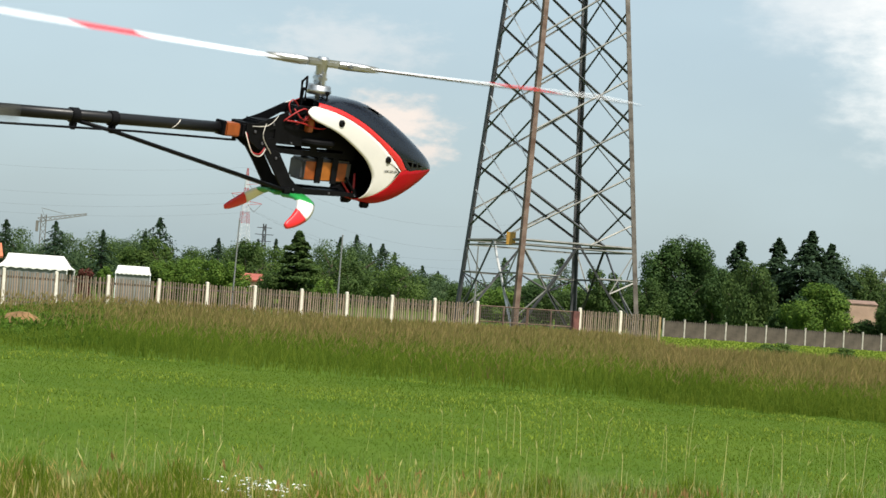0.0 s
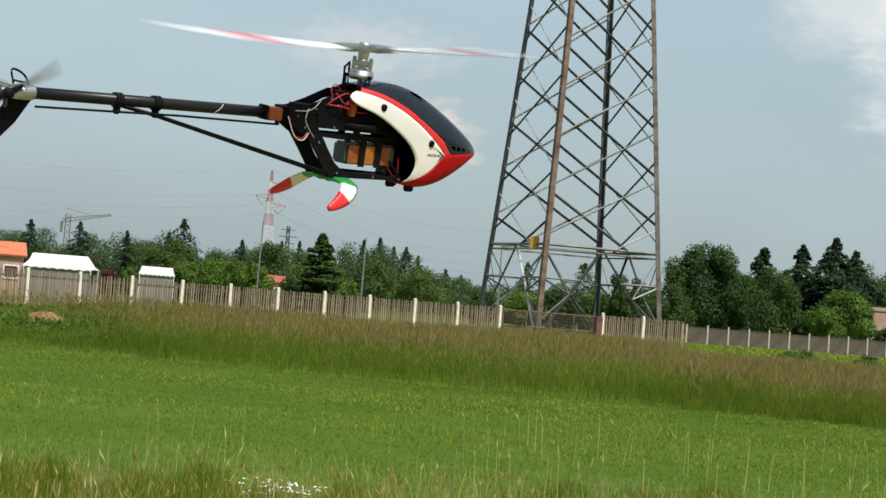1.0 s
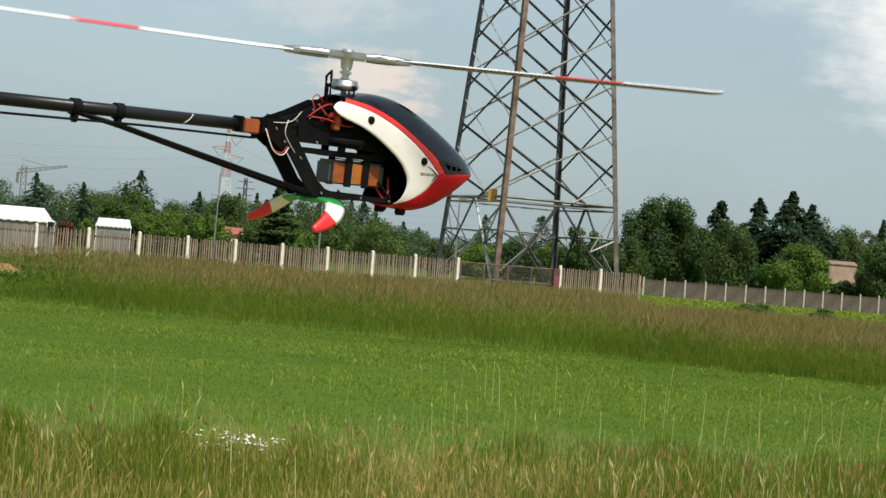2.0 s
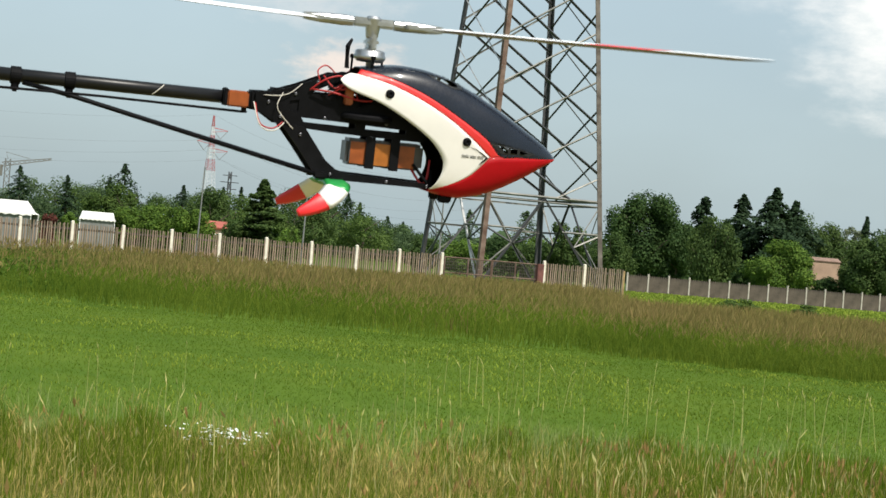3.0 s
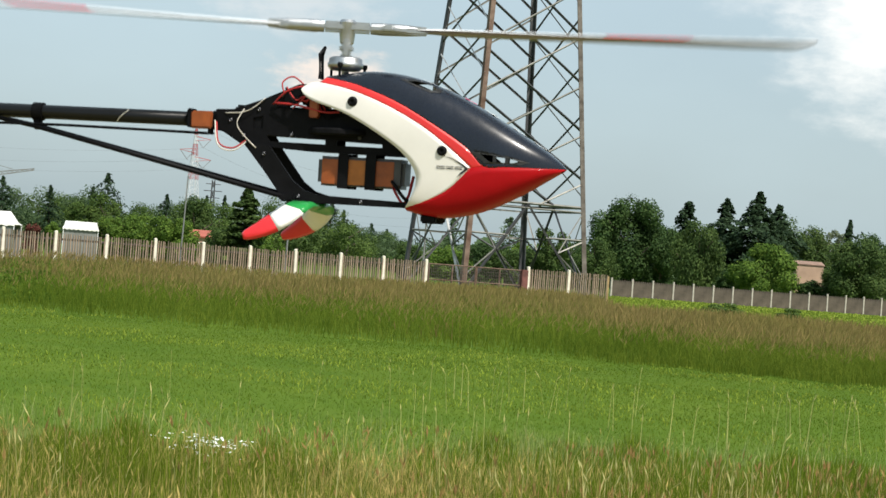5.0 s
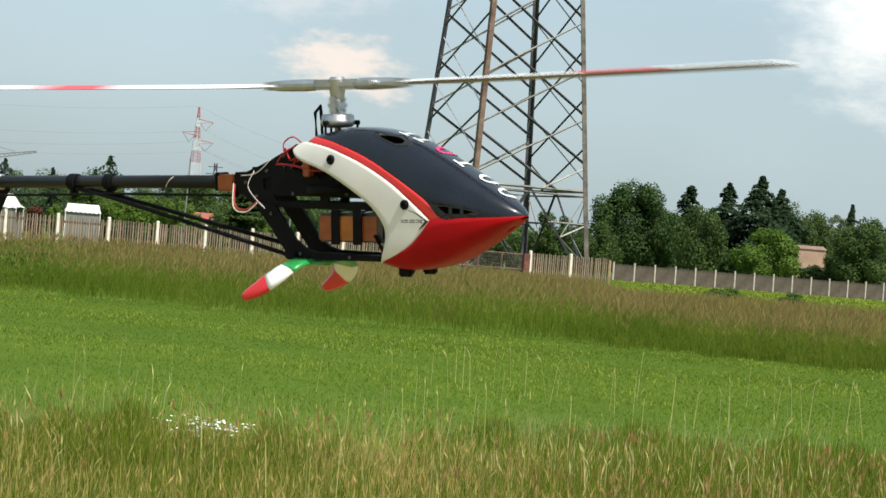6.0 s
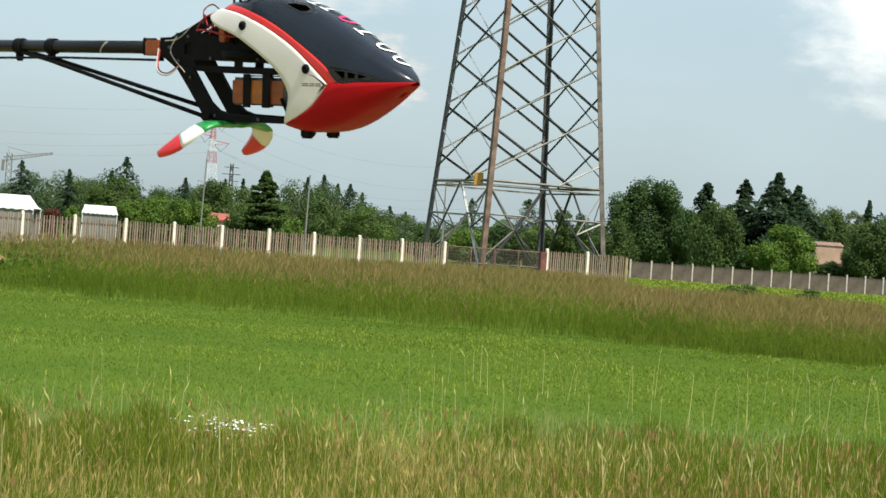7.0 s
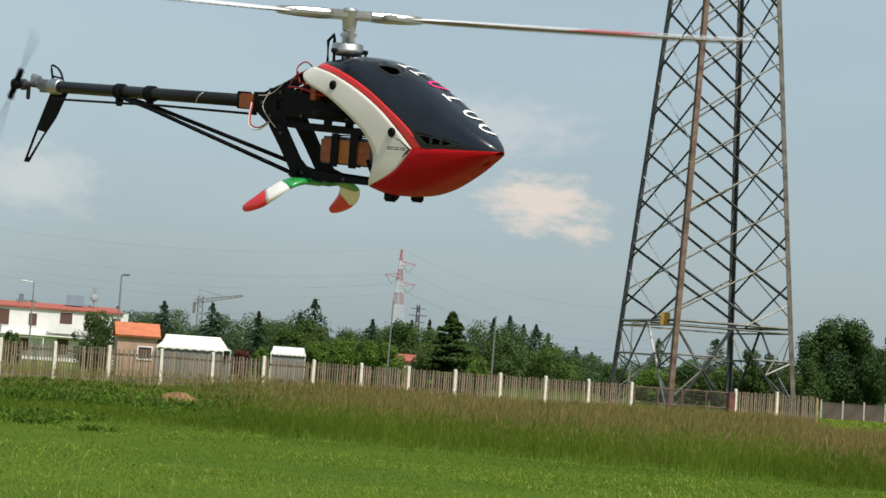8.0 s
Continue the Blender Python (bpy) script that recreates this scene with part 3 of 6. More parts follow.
def gate():
    """The rusty double gate in the fence's gap, before the pylon."""
    span = (_b - _a).length
    yaw = math.degrees(math.atan2(FENCE_U.y, FENCE_U.x))
    base = thing("metal_gate", "closed rusty double gate of wire mesh in a steel frame", "gate", pose(_a.x, _a.y, 0, 0, 0, yaw))
    lw = (span - 0.55) / 2
    for k in range(2):
        x0 = 0.15 + k * (lw + 0.06)
        bm = bmesh.new()
        for z in (0.12, 0.78, 1.48):
            sweep(bm, [(x0, 0, z), (x0 + lw, 0, z)], 0.030, 8)
        for x in (x0, x0 + lw / 2, x0 + lw):
            sweep(bm, [(x, 0, 0.08), (x, 0, 1.52)], 0.036, 8)
        leaf = part("gate_leaf", bm, M_RUST, base)
        bm = bmesh.new()
        for q in range(26):
            x = x0 + (q + 0.5) * lw / 26
            box(bm, (x, 0.0, 0.74), (0.018, 0.014, 1.36))
        for q in range(10):
            box(bm, (x0 + lw / 2, 0.0, 0.16 + q * 0.14), (lw, 0.012, 0.012))
        part("wire_mesh", bm, M_RAIL, leaf)
    bm = bmesh.new()
    box(bm, (span - 0.26, 0.0, 0.76), (0.34, 0.30, 1.52), bevel=0.02)
    part("gate_pillar", bm, M_RUSTRED, base, "rust-red steel gate pillar")


M_RUSTRED = material("rust_red", (0.15, 0.055, 0.045), 0.8, vary=0.4, scale=3.0)
gate()

grass()

# ---- pylon ----
PYLON_AZ, PYLON_DIST = 1.58, 103.0


def pylon():
    c = bearing(PYLON_AZ, 0, PYLON_DIST)
    base = thing("lattice_pylon", "tall rusty steel lattice power pylon standing behind the fence", "pylon", pose(c.x, c.y, 0))
    corners = [Vector((-1.38, -4.32, 0)), Vector((4.33, -1.42, 0)), Vector((1.43, 4.33, 0)), Vector((-4.33, 1.40, 0))]
    turn = Matrix.Rotation(radians(-PYLON_AZ), 3, "Z")
    corners = [turn @ v for v in corners]
    Z0, TOP = 4.82, 27.0

    def leg(i, z):
        k = 1.0 - 0.0953 * (z - Z0) / 4.56
        v = corners[i % 4] * k
        return Vector((v.x, v.y, z))

    axis = lambda z: Vector((0, 0, z))
    # the back leg's shade is put into its darker steel; the left leg shares it
    mats = [M_RUST, M_RUSTGREY, M_GALV, M_GALV]
    for i in range(4):
        bm = bmesh.new()
        angle_iron(bm, leg(i, -0.2), leg(i, TOP), 0.25, 0.04, axis(10))
        part("leg", bm, mats[i], base)
        bm = bmesh.new()
        box(bm, leg(i, 0.12), (0.9, 0.9, 0.5), taper=0.7)
        part("footing", bm, M_CONCRETE, base)
    rnd = random.Random(4)

    def bar(a, b, w, mat, name="brace"):
        bm = bmesh.new()
        angle_iron(bm, a, b, w, 0.015, axis((a.z + b.z) / 2 + 0.01))
        part(name, bm, mat, base)
    for i in range(4):
        # the horizontal frame and the splayed bracing under it
        bar(leg(i, Z0), leg(i + 1, Z0), 0.095, M_GALVDULL, "crossbar")
        bar(leg(i, Z0 - 0.24), leg(i + 1, Z0 - 0.24), 0.06, M_GALVDULL, "crossbar")
        bar(leg(i, 3.18), leg(i, 3.18).lerp(leg(i + 1, 3.18), 0.34), 0.07, M_GALVDULL, "crossbar")
        bar(leg(i + 1, 3.18), leg(i + 1, 3.18).lerp(leg(i, 3.18), 0.34), 0.07, M_GALVDULL, "crossbar")
        mid = (leg(i, Z0) + leg(i + 1, Z0)) / 2
        for j in (i, i + 1):
            mat = M_GALVLIGHT if (i, j) == (3, 4) else M_GALV
            bar(mid, leg(j, 0.1), 0.11, mat)
            half = (mid + leg(j, 0.1)) / 2
            bar(half, leg(j, 3.18), 0.065, M_GALVDULL if j == 1 else M_GALV)
            bar(half, leg(j, Z0 - 0.1), 0.055, M_GALVDULL)
            bar(half, leg(j, 1.0), 0.055, M_GALVDULL)
    # crossed lattice above it: face, first heights on its two legs, width, steel
    for i, za, zb, w, mat in ((0, 14.71, 11.00, 0.105, M_GALV), (0, 12.56, 15.76, 0.07, M_GALVDULL), (2, 12.54, 15.97, 0.10, M_GALV), (2, 14.73, 11.17, 0.07, M_GALVDULL),
                              (3, 12.79, 15.78, 0.095, M_GALV), (3, 17.24, 13.45, 0.06, M_GALVLIGHT), (1, 16.79, 13.79, 0.095, M_GALV), (1, 12.51, 16.08, 0.06, M_GALVDULL)):
        pitch = 2.43
        for k in range(-6, 7):
            a, b = za + k * pitch, zb + k * pitch
            if max(a, b) > TOP or max(a, b) < Z0 + 0.4:
                continue
            pa, pb = leg(i, a), leg(i + 1, b)
            # the lowest bars end on the horizontal frame
            if min(a, b) < Z0:
                lo, hi = (pa, pb) if a < b else (pb, pa)
                lo = hi.lerp(lo, (hi.z - Z0) / (hi.z - lo.z))
                pa, pb = hi, lo
            bar(pa, pb, w, mat)
    bm = bmesh.new()
    p = (leg(3, Z0) * 0.18 + leg(0, Z0) * 0.82)
    box(bm, p + Vector((0, -0.12, 0.05)), (0.46, 0.03, 0.62), bevel=0.008)
    part("warning_plate", bm, M_PLATE, base, "yellow warning plate")


pylon()

# ---- trees ----
M_TRUNK = material("bark", (0.10, 0.075, 0.055), 0.9, vary=0.3, scale=4.0)


def leaf_material(name, a, b):
    return material(name, a, 0.7, vary=0.25, scale=0.25, second=b, spec=0.12, per="island", trans=0.3)


L_DARK = leaf_material("leaves_dark", (0.036, 0.074, 0.022), (0.062, 0.112, 0.030))
L_MID = leaf_material("leaves_mid", (0.058, 0.105, 0.028), (0.09, 0.14, 0.038))
L_BRIGHT = leaf_material("leaves_bright", (0.095, 0.175, 0.026), (0.135, 0.22, 0.038))
L_WOOD = leaf_material("leaves_wood", (0.078, 0.135, 0.030), (0.110, 0.170, 0.042))
L_PALE = leaf_material("leaves_pale", (0.13, 0.17, 0.085), (0.17, 0.20, 0.11))
L_FAR = leaf_material("leaves_far", (0.070, 0.120, 0.050), (0.100, 0.150, 0.066))
L_NEEDLE = leaf_material("needles", (0.027, 0.056, 0.027), (0.046, 0.080, 0.036))
L_RED = leaf_material("leaves_red", (0.12, 0.035, 0.03), (0.16, 0.06, 0.04))


def leaves_at(pts, out, size, droop=0.0):
    """Irregular four-cornered leaf clumps at points, roughly facing outwards."""
    n = len(pts)
    nrm = out + RNG.normal(0, 0.38, (n, 3)) + (0, 0, 0.30)
    nrm /= np.linalg.norm(nrm, axis=1)[:, None] + 1e-9
    a = np.cross(nrm, RNG.normal(0, 1, (n, 3)))
    a /= np.linalg.norm(a, axis=1)[:, None] + 1e-9
    b = np.cross(nrm, a)
    b[:, 2] -= droop
    s = size * RNG.uniform(0.5, 1.25, n)
    k = RNG.uniform(0.55, 1.15, (n, 4))
    corners = [(-0.6, -0.5), (0.7, -0.45), (0.5, 0.6), (-0.55, 0.55)]
    q = [pts + (a * c * k[:, i:i + 1] + b * d * k[:, i:i + 1]) * s[:, None] for i, (c, d) in enumerate(corners)]
    return np.stack(q, 1)


def trunk_mesh(h, r, rnd, limbs=5):
    bm = bmesh.new()
    pts = [(rnd.uniform(-0.05, 0.05) * i * r * 3, rnd.uniform(-0.05, 0.05) * i * r * 3, -0.2 + h * i / 5) for i in range(6)]
    sweep(bm, pts, [r * (1.25 if i == 0 else 1 - 0.15 * i) for i in range(6)], 9)
    for k in range(limbs):
        a = 2 * math.pi * (k + rnd.random()) / limbs
        z = h * rnd.uniform(0.35, 0.85)
        L = h * rnd.uniform(0.3, 0.5)
        p = [(0, 0, z), (math.cos(a) * L * 0.5, math.sin(a) * L * 0.5, z + L * 0.35), (math.cos(a) * L, math.sin(a) * L, z + L * 0.75)]
        sweep(bm, p, [r * 0.5, r * 0.35, r * 0.12], 6)
    return bm


def broad_tree(label, az, d, height, width, mat, n=3600, leaf=0.5, base=0.12, seed=1, lobes=16, droop=0.0, name="broadleaf_tree", cat="tree", squash=1.0):
    n = int(n * 4.0)
    rnd = random.Random(seed)
    p = bearing(az, 0, d)
    tree = thing(name, label, cat, pose(p.x, p.y, 0))
    part("trunk", trunk_mesh(height * 0.7, height * 0.026 + 0.03, rnd), M_TRUNK, tree)
    pts, outs = [], []
    R = width / 2
    zc = height * (0.5 + base / 2)
    hz = height * (1 - base) / 2
    cents = []
    R *= 0.9
    for k in range(int(lobes * 2.2)):
        t = rnd.uniform(0, 2 * math.pi)
        u = rnd.uniform(-0.9, 0.95)
        rr = math.sqrt(max(0.0, 1 - u * u)) * rnd.uniform(0.45, 0.92)
        cents.append((R * rr * math.cos(t), R * rr * math.sin(t), zc + hz * u * 0.82, rnd.uniform(0.17, 0.36)))
    cents.append((0, 0, zc, 0.55))
    w = np.array([c[3] ** 2 for c in cents])
    pick = RNG.choice(len(cents), n, p=w / w.sum())
    c = np.array(cents)[pick]
    v = RNG.normal(0, 1, (n, 3))
    v /= np.linalg.norm(v, axis=1)[:, None]
    rad = RNG.uniform(0.45, 1.0, n) ** 0.5 * (1 + 0.12 * RNG.normal(0, 1, n))
    lobe_r = c[:, 3] * R
    pts = c[:, :3] + v * (rad * lobe_r)[:, None] * (1, 1, min(1.25, hz / R) * squash)
    pts[:, 2] = np.clip(pts[:, 2], 0.15, height * 1.02)
    if droop:
        low = RNG.uniform(0, 1, n) < 0.6
        pts[low, 2] -= RNG.uniform(0, droop, low.sum()) * np.minimum(pts[low, 2] - 0.3, height * 0.35)
    crown = quick_mesh("crown", leaves_at(pts, v, leaf * 0.34, droop), 4, mat)
    crown.parent = tree
    return tree


def conifer(label, az, d, height, width, mat, n=2600, seed=1, name="conifer_tree", layered=1.0, base=0.08, power=0.85):
    rnd = random.Random(seed)
    p = bearing(az, 0, d)
    tree = thing(name, label, "tree", pose(p.x, p.y, 0))
    bm = bmesh.new()
    sweep(bm, [(0, 0, -0.2), (0.03, 0, height * 0.5), (0, 0.02, height * 0.98)], [height * 0.022, height * 0.014, 0.02], 8)
    part("trunk", bm, M_TRUNK, tree)
    n = int(n * 3.6)
    # branches at uneven heights and lengths, their tips hanging, and a thin leader
    nb = int(26 + 3.2 * height)
    bz = np.array([base + (1 - base) * ((b + rnd.uniform(0, 0.9)) / nb) ** 0.9 for b in range(nb)])
    ba = np.array([b * 2.4 + rnd.uniform(-0.5, 0.5) for b in range(nb)])
    bl = np.array([rnd.uniform(0.55, 1.3) for b in range(nb)]) * width * 0.62 * np.maximum(0.02, 1 - bz) ** power
    w = bl + 0.12 * width
    k = RNG.choice(nb, n, p=w / w.sum())
    u = RNG.uniform(0.0, 1, n) ** 0.75
    ang = ba[k] + RNG.normal(0, 0.20, n) * (0.5 + u)
    rad = bl[k]
    z = bz[k] * height + RNG.normal(0, 0.010, n) * height + rad * (0.18 * u - 0.42 * layered * u * u)
    lead = RNG.uniform(0, 1, n) < 0.03
    z = np.where(lead, height * RNG.uniform(0.88, 1.0, n), np.minimum(z, height))
    u = np.where(lead, 0.05, u)
    pts = np.stack([np.cos(ang) * rad * u, np.sin(ang) * rad * u, np.clip(z, 0.1, None)], 1)
    out = np.stack([np.cos(ang) * 0.5, np.sin(ang) * 0.5, np.full(n, 0.8)], 1)
    crown = quick_mesh("crown", leaves_at(pts, out, 0.017 * height + 0.07, 0.25), 4, mat)
    crown.parent = tree
    return tree


def top(el, d):
    return EYE[2] + d * math.tan(radians(el))


def trees():
    # right-hand group
    broad_tree("large round dark green broadleaf tree behind the fence", 5.25, 215, top(2.42, 215), 8.6, L_DARK, 7000, 0.55, 0.04, 3, 22)
    broad_tree("dark green broadleaf tree beside a rounder one", 6.25, 235, top(1.6, 235), 6.0, L_DARK, 4200, 0.5, 0.02, 4)
    conifer("slim dark tree with a narrow crown", 6.88, 260, top(2.35, 260), 3.6, L_NEEDLE, 1600, 5, base=0.3, power=0.35)
    broad_tree("weeping grey-green willow tree", 7.25, 212, top(1.78, 212), 6.6, L_MID, 6000, 0.42, 0.02, 6, 16, 1.0)
    conifer("dark spreading cedar beside a willow", 7.95, 245, top(2.5, 245), 10.5, L_NEEDLE, 3600, 7, power=0.85)
    conifer("tall dark spreading cedar", 8.85, 240, top(2.75, 240), 12.0, L_NEEDLE, 4600, 8, power=0.8)
    conifer("dark cedar leaning on its neighbour", 9.4, 246, top(2.42, 246), 11.5, L_NEEDLE, 3400, 9, power=0.8)
    broad_tree("dark green broadleaf tree behind cedars", 9.7, 250, top(1.85, 250), 7.0, L_MID, 3600, 0.5, 0.02, 10)
    broad_tree("bright green bushy tree before the dark cedars", 9.1, 196, top(1.30, 196), 7.4, L_BRIGHT, 6500, 0.42, 0.0, 11, 20)
    broad_tree("low dark green bush under the cedars", 8.1, 200, top(0.55, 200), 3.6, L_DARK, 1800, 0.4, 0.0, 12)
    broad_tree("thin pale poplar tree", 10.45, 270, top(2.05, 270), 3.4, L_PALE, 1100, 0.45, 0.1, 13)
    broad_tree("thin pale poplar tree", 10.95, 275, top(2.0, 275), 3.2, L_PALE, 1000, 0.45, 0.1, 14)
    conifer("dark pointed conifer behind a bushy tree", 11.35, 250, top(2.15, 250), 5.0, L_NEEDLE, 1800, 15)
    broad_tree("dense green broadleaf tree beside a house", 11.75, 195, top(1.6, 195), 7.6, L_MID, 5200, 0.45, 0.0, 16, 18)
    broad_tree("dense green broadleaf tree beside a house", 13.3, 205, top(1.75, 205), 7.0, L_DARK, 4200, 0.5, 0.0, 17)
    for k, az in enumerate((14.8, 16.5, 18.3, 20.5)):
        broad_tree("dense green broadleaf tree at the field's edge", az, 215, top(1.5 + 0.3 * (k % 2), 215), 8, L_MID if k % 2 else L_DARK, 3000, 0.55, 0.0, 60 + k)
    for k, (az, el) in enumerate(((6.0, 1.75), (7.6, 1.7), (9.9, 1.75), (10.8, 1.5), (12.3, 1.7))):
        broad_tree("green broadleaf tree at the back of a grove", az, 268, top(el, 268), 8.5, (L_DARK, L_MID)[k % 2], 2400, 0.6, 0.0, 50 + k, 18)
    broad_tree("green bush hiding the corner of a house", 10.95, 198, top(0.95, 198), 3.4, L_MID, 1500, 0.4, 0.0, 58, name="bush", cat="bush")
    broad_tree("green bush growing before a pink house wall", 10.4, 197, top(0.40, 197), 3.6, L_DARK, 1500, 0.4, 0.0, 59, name="bush", cat="bush")
    for k, (az, el, w, mat) in enumerate(((8.4, 2.0, 8.0, L_DARK), (9.75, 2.2, 8.5, L_MID), (10.25, 1.9, 7.5, L_MID), (9.2, 2.05, 7.0, L_DARK), (11.9, 1.9, 6.0, L_DARK))):
        broad_tree("tall green broadleaf tree closing a grove", az, 256, top(el, 256), w, mat, 2600, 0.5, 0.0, 150 + k, 18)
    for k, az in enumerate((10.55, 10.75, 11.15)):
        broad_tree("thin pale poplar tree", az, 272, top(1.95, 272), 3.0, L_PALE, 900, 0.4, 0.05, 160 + k)
    # around the pylon
    broad_tree("young leafy tree growing beside the pylon's feet", 3.08, 112, top(1.48, 112), 3.0, L_MID, 3200, 0.26, 0.02, 18, 14)
    for k, (az, el, w) in enumerate(((-0.9, 0.62, 4), (0.2, 0.72, 5), (1.1, 0.85, 5), (1.9, 0.75, 5), (2.6, 1.15, 6), (3.7, 1.3, 6), (4.4, 1.25, 5))):
        broad_tree("green shrub tree beyond the pylon", az, 185 + 6 * (k % 3), top(el, 185), w, (L_MID, L_BRIGHT, L_DARK)[k % 3], 1900, 0.4, 0.0, 20 + k)
    conifer("thin pale cedar beyond the pylon", 1.95, 300, top(1.55, 300), 7, L_FAR, 900, 27, power=0.5)
    conifer("thin pale cedar beyond the pylon", 0.35, 310, top(1.45, 310), 5, L_FAR, 700, 28, power=0.5)
    # left-hand garden
    conifer("dense dark green conifer behind the fence", -5.47, 150, top(1.80, 150), 3.0, L_MID, 8500, 30, base=0.02, power=0.45, layered=0.2)
    for k, (az, el, w) in enumerate(((-9.15, 0.60, 2.6), (-8.5, 0.78, 3.2), (-7.8, 0.74, 3.0), (-7.25, 0.66, 2.4))):
        broad_tree("bright green clipped garden hedge", az, 132, top(el + 0.12, 132), w + 0.4, L_BRIGHT, 3400, 0.26, 0.0, 31 + k, name="hedge", cat="hedge")
    broad_tree("bright green rounded garden bush", -4.62, 135, top(0.62, 135), 1.9, L_BRIGHT, 1500, 0.24, 0.0, 36, name="bush", cat="bush")
    broad_tree("dark green garden bush beside a conifer", -6.3, 150, top(0.68, 150), 2.6, L_MID, 1700, 0.3, 0.0, 37, name="bush", cat="bush")
    broad_tree("dark red-leaved garden bush between white tents", -11.3, 132, top(0.42, 132), 1.4, L_RED, 900, 0.22, 0.0, 38, name="bush", cat="bush")
    broad_tree("yellow-green garden bush behind the fence", -10.75, 131, top(0.52, 131), 1.3, L_BRIGHT, 900, 0.22, 0.0, 39, name="bush", cat="bush")
    broad_tree("round green tree before a white house", -15.36, 140, top(1.15, 140), 3.7, L_MID, 2600, 0.28, 0.0, 40)
    broad_tree("green garden bush before a white house", -17.6, 150, top(0.5, 150), 2.0, L_MID, 1200, 0.28, 0.0, 41, name="bush", cat="bush")
    for k, (az, el, w, mat) in enumerate(((-10.0, 1.1, 5.0, L_WOOD), (-9.35, 1.45, 5.0, L_WOOD), (-6.9, 1.5, 4.5, L_MID), (-4.0, 1.15, 6.0, L_MID), (-5.0, 0.95, 4.0, L_WOOD))):
        broad_tree("green broadleaf garden tree behind a hedge", az, 205, top(el, 205), w, mat, 2400, 0.42, 0.0, 170 + k, 16)
    # middle-distance wood, rising towards a low wooded hill
    line = [(-21, 1.2), (-19, 1.3), (-17.4, 1.1), (-15.8, 1.15), (-14.4, 1.15), (-13.3, 1.2), (-12.2, 1.15), (-11.2, 1.2), (-10.4, 1.1), (-9.5, 1.35), (-8.6, 1.05), (-7.9, 1.1), (-7.0, 1.25), (-6.2, 1.2), (-5.2, 1.35), (-4.5, 1.45), (-3.8, 1.4), (-3.2, 1.25), (-2.6, 1.0), (-2.0, 0.8), (-1.3, 0.7), (-0.6, 0.6)]
    for k, (az, el) in enumerate(line):
        d = 330 + 25 * (k % 3)
        broad_tree("distant green broadleaf tree in a wood", az, d, top(el + 0.18, d), 13 + 3 * (k % 2), (L_MID, L_FAR, L_MID, L_WOOD, L_FAR)[k % 5], 1900, 0.62, 0.0, 70 + k, 14)
    for k, (az, el, w, d) in enumerate(((-13.55, 1.55, 4.5, 300), (-12.2, 1.6, 4.5, 300), (-10.9, 1.45, 3.5, 320), (-9.35, 1.90, 7.0, 300), (-9.75, 1.5, 3.5, 310), (-7.7, 1.45, 4, 340), (-6.6, 1.5, 3, 360), (-6.1, 1.55, 3, 360),
                                       (-4.3, 1.72, 4, 380), (-3.85, 1.82, 5, 380), (-3.45, 1.6, 4, 385), (-3.1, 1.62, 5, 380), (-2.75, 1.4, 4, 390), (-1.95, 1.08, 5, 380), (-1.5, 0.95, 4, 385), (-14.8, 1.3, 4, 310), (-18.3, 1.5, 5, 330))):
        conifer("distant dark conifer rising over a wood", az, d, top(el, d), w * 2.3, L_NEEDLE, 1100, 110 + k, power=0.95)


trees()


def far_woods():
    """The woods on the horizon, all round."""
    n = 26000
    az = RNG.uniform(-180, 180, n)
    az = np.where(RNG.uniform(0, 1, n) < 0.6, RNG.uniform(-26, 22, n), az)
    d = RNG.uniform(560, 640, n)
    h = 6.5 + 2.2 * np.sin(az * 1.7) + 1.5 * np.sin(az * 4.9 + 1) + 1.0 * np.sin(az * 11.3)
    z = RNG.uniform(0, 1, n) ** 0.7 * np.maximum(h, 3.0)
    a = np.radians(az)
    pts = np.stack([d * np.sin(a), d * np.cos(a), z], 1)
    out = np.stack([-np.sin(a), -np.cos(a), np.full(n, 0.6)], 1)
    ob = quick_mesh("far_woods", leaves_at(pts, out, 2.6), 4, L_FAR)
    tagged(ob, "distant belt of green woods along the horizon", "woods", kind="stuff")


far_woods()

# ---- buildings and masts ----
M_PLASTER = material("white_plaster", (0.74, 0.73, 0.70), 0.85, vary=0.08, scale=0.8)
M_PINK = material("pink_plaster", (0.42, 0.28, 0.20), 0.85, vary=0.2, scale=0.8)
M_TILE = material("orange_tiles", (0.52, 0.16, 0.075), 0.8, vary=0.2, scale=2.0)
M_OLDTILE = material("faded_tiles", (0.24, 0.15, 0.11), 0.85, vary=0.25, scale=2.0)
M_TILERED = material("red_tiles", (0.36, 0.095, 0.065), 0.8, vary=0.2, scale=2.0)
M_SHUTTER = material("brown_shutter", (0.10, 0.05, 0.035), 0.7, vary=0.2, scale=4.0)
M_GLASS = material("window_glass", (0.05, 0.07, 0.09), 0.12, vary=0.1, spec=0.6)
M_GREYWALL = material("blue_grey_wall", (0.14, 0.17, 0.21), 0.8, vary=0.15, scale=0.8)
M_TENT = material("white_canvas", (0.70, 0.69, 0.65), 0.7, vary=0.05, scale=1.5)
M_TENTSHADE = material("canvas_shade", (0.20, 0.20, 0.19), 0.8, vary=0.15, scale=1.5)
M_CRANE = material("crane_steel", (0.17, 0.16, 0.14), 0.6, metal=0.2, vary=0.2)
M_REDPAINT = material("red_paint", (0.45, 0.07, 0.06), 0.6, vary=0.15, scale=0.5)
M_WHITEPAINT = material("white_paint", (0.75, 0.75, 0.74), 0.6, vary=0.1, scale=0.5)
M_POLE = material("grey_pole", (0.22, 0.22, 0.215), 0.6, metal=0.3, vary=0.15)
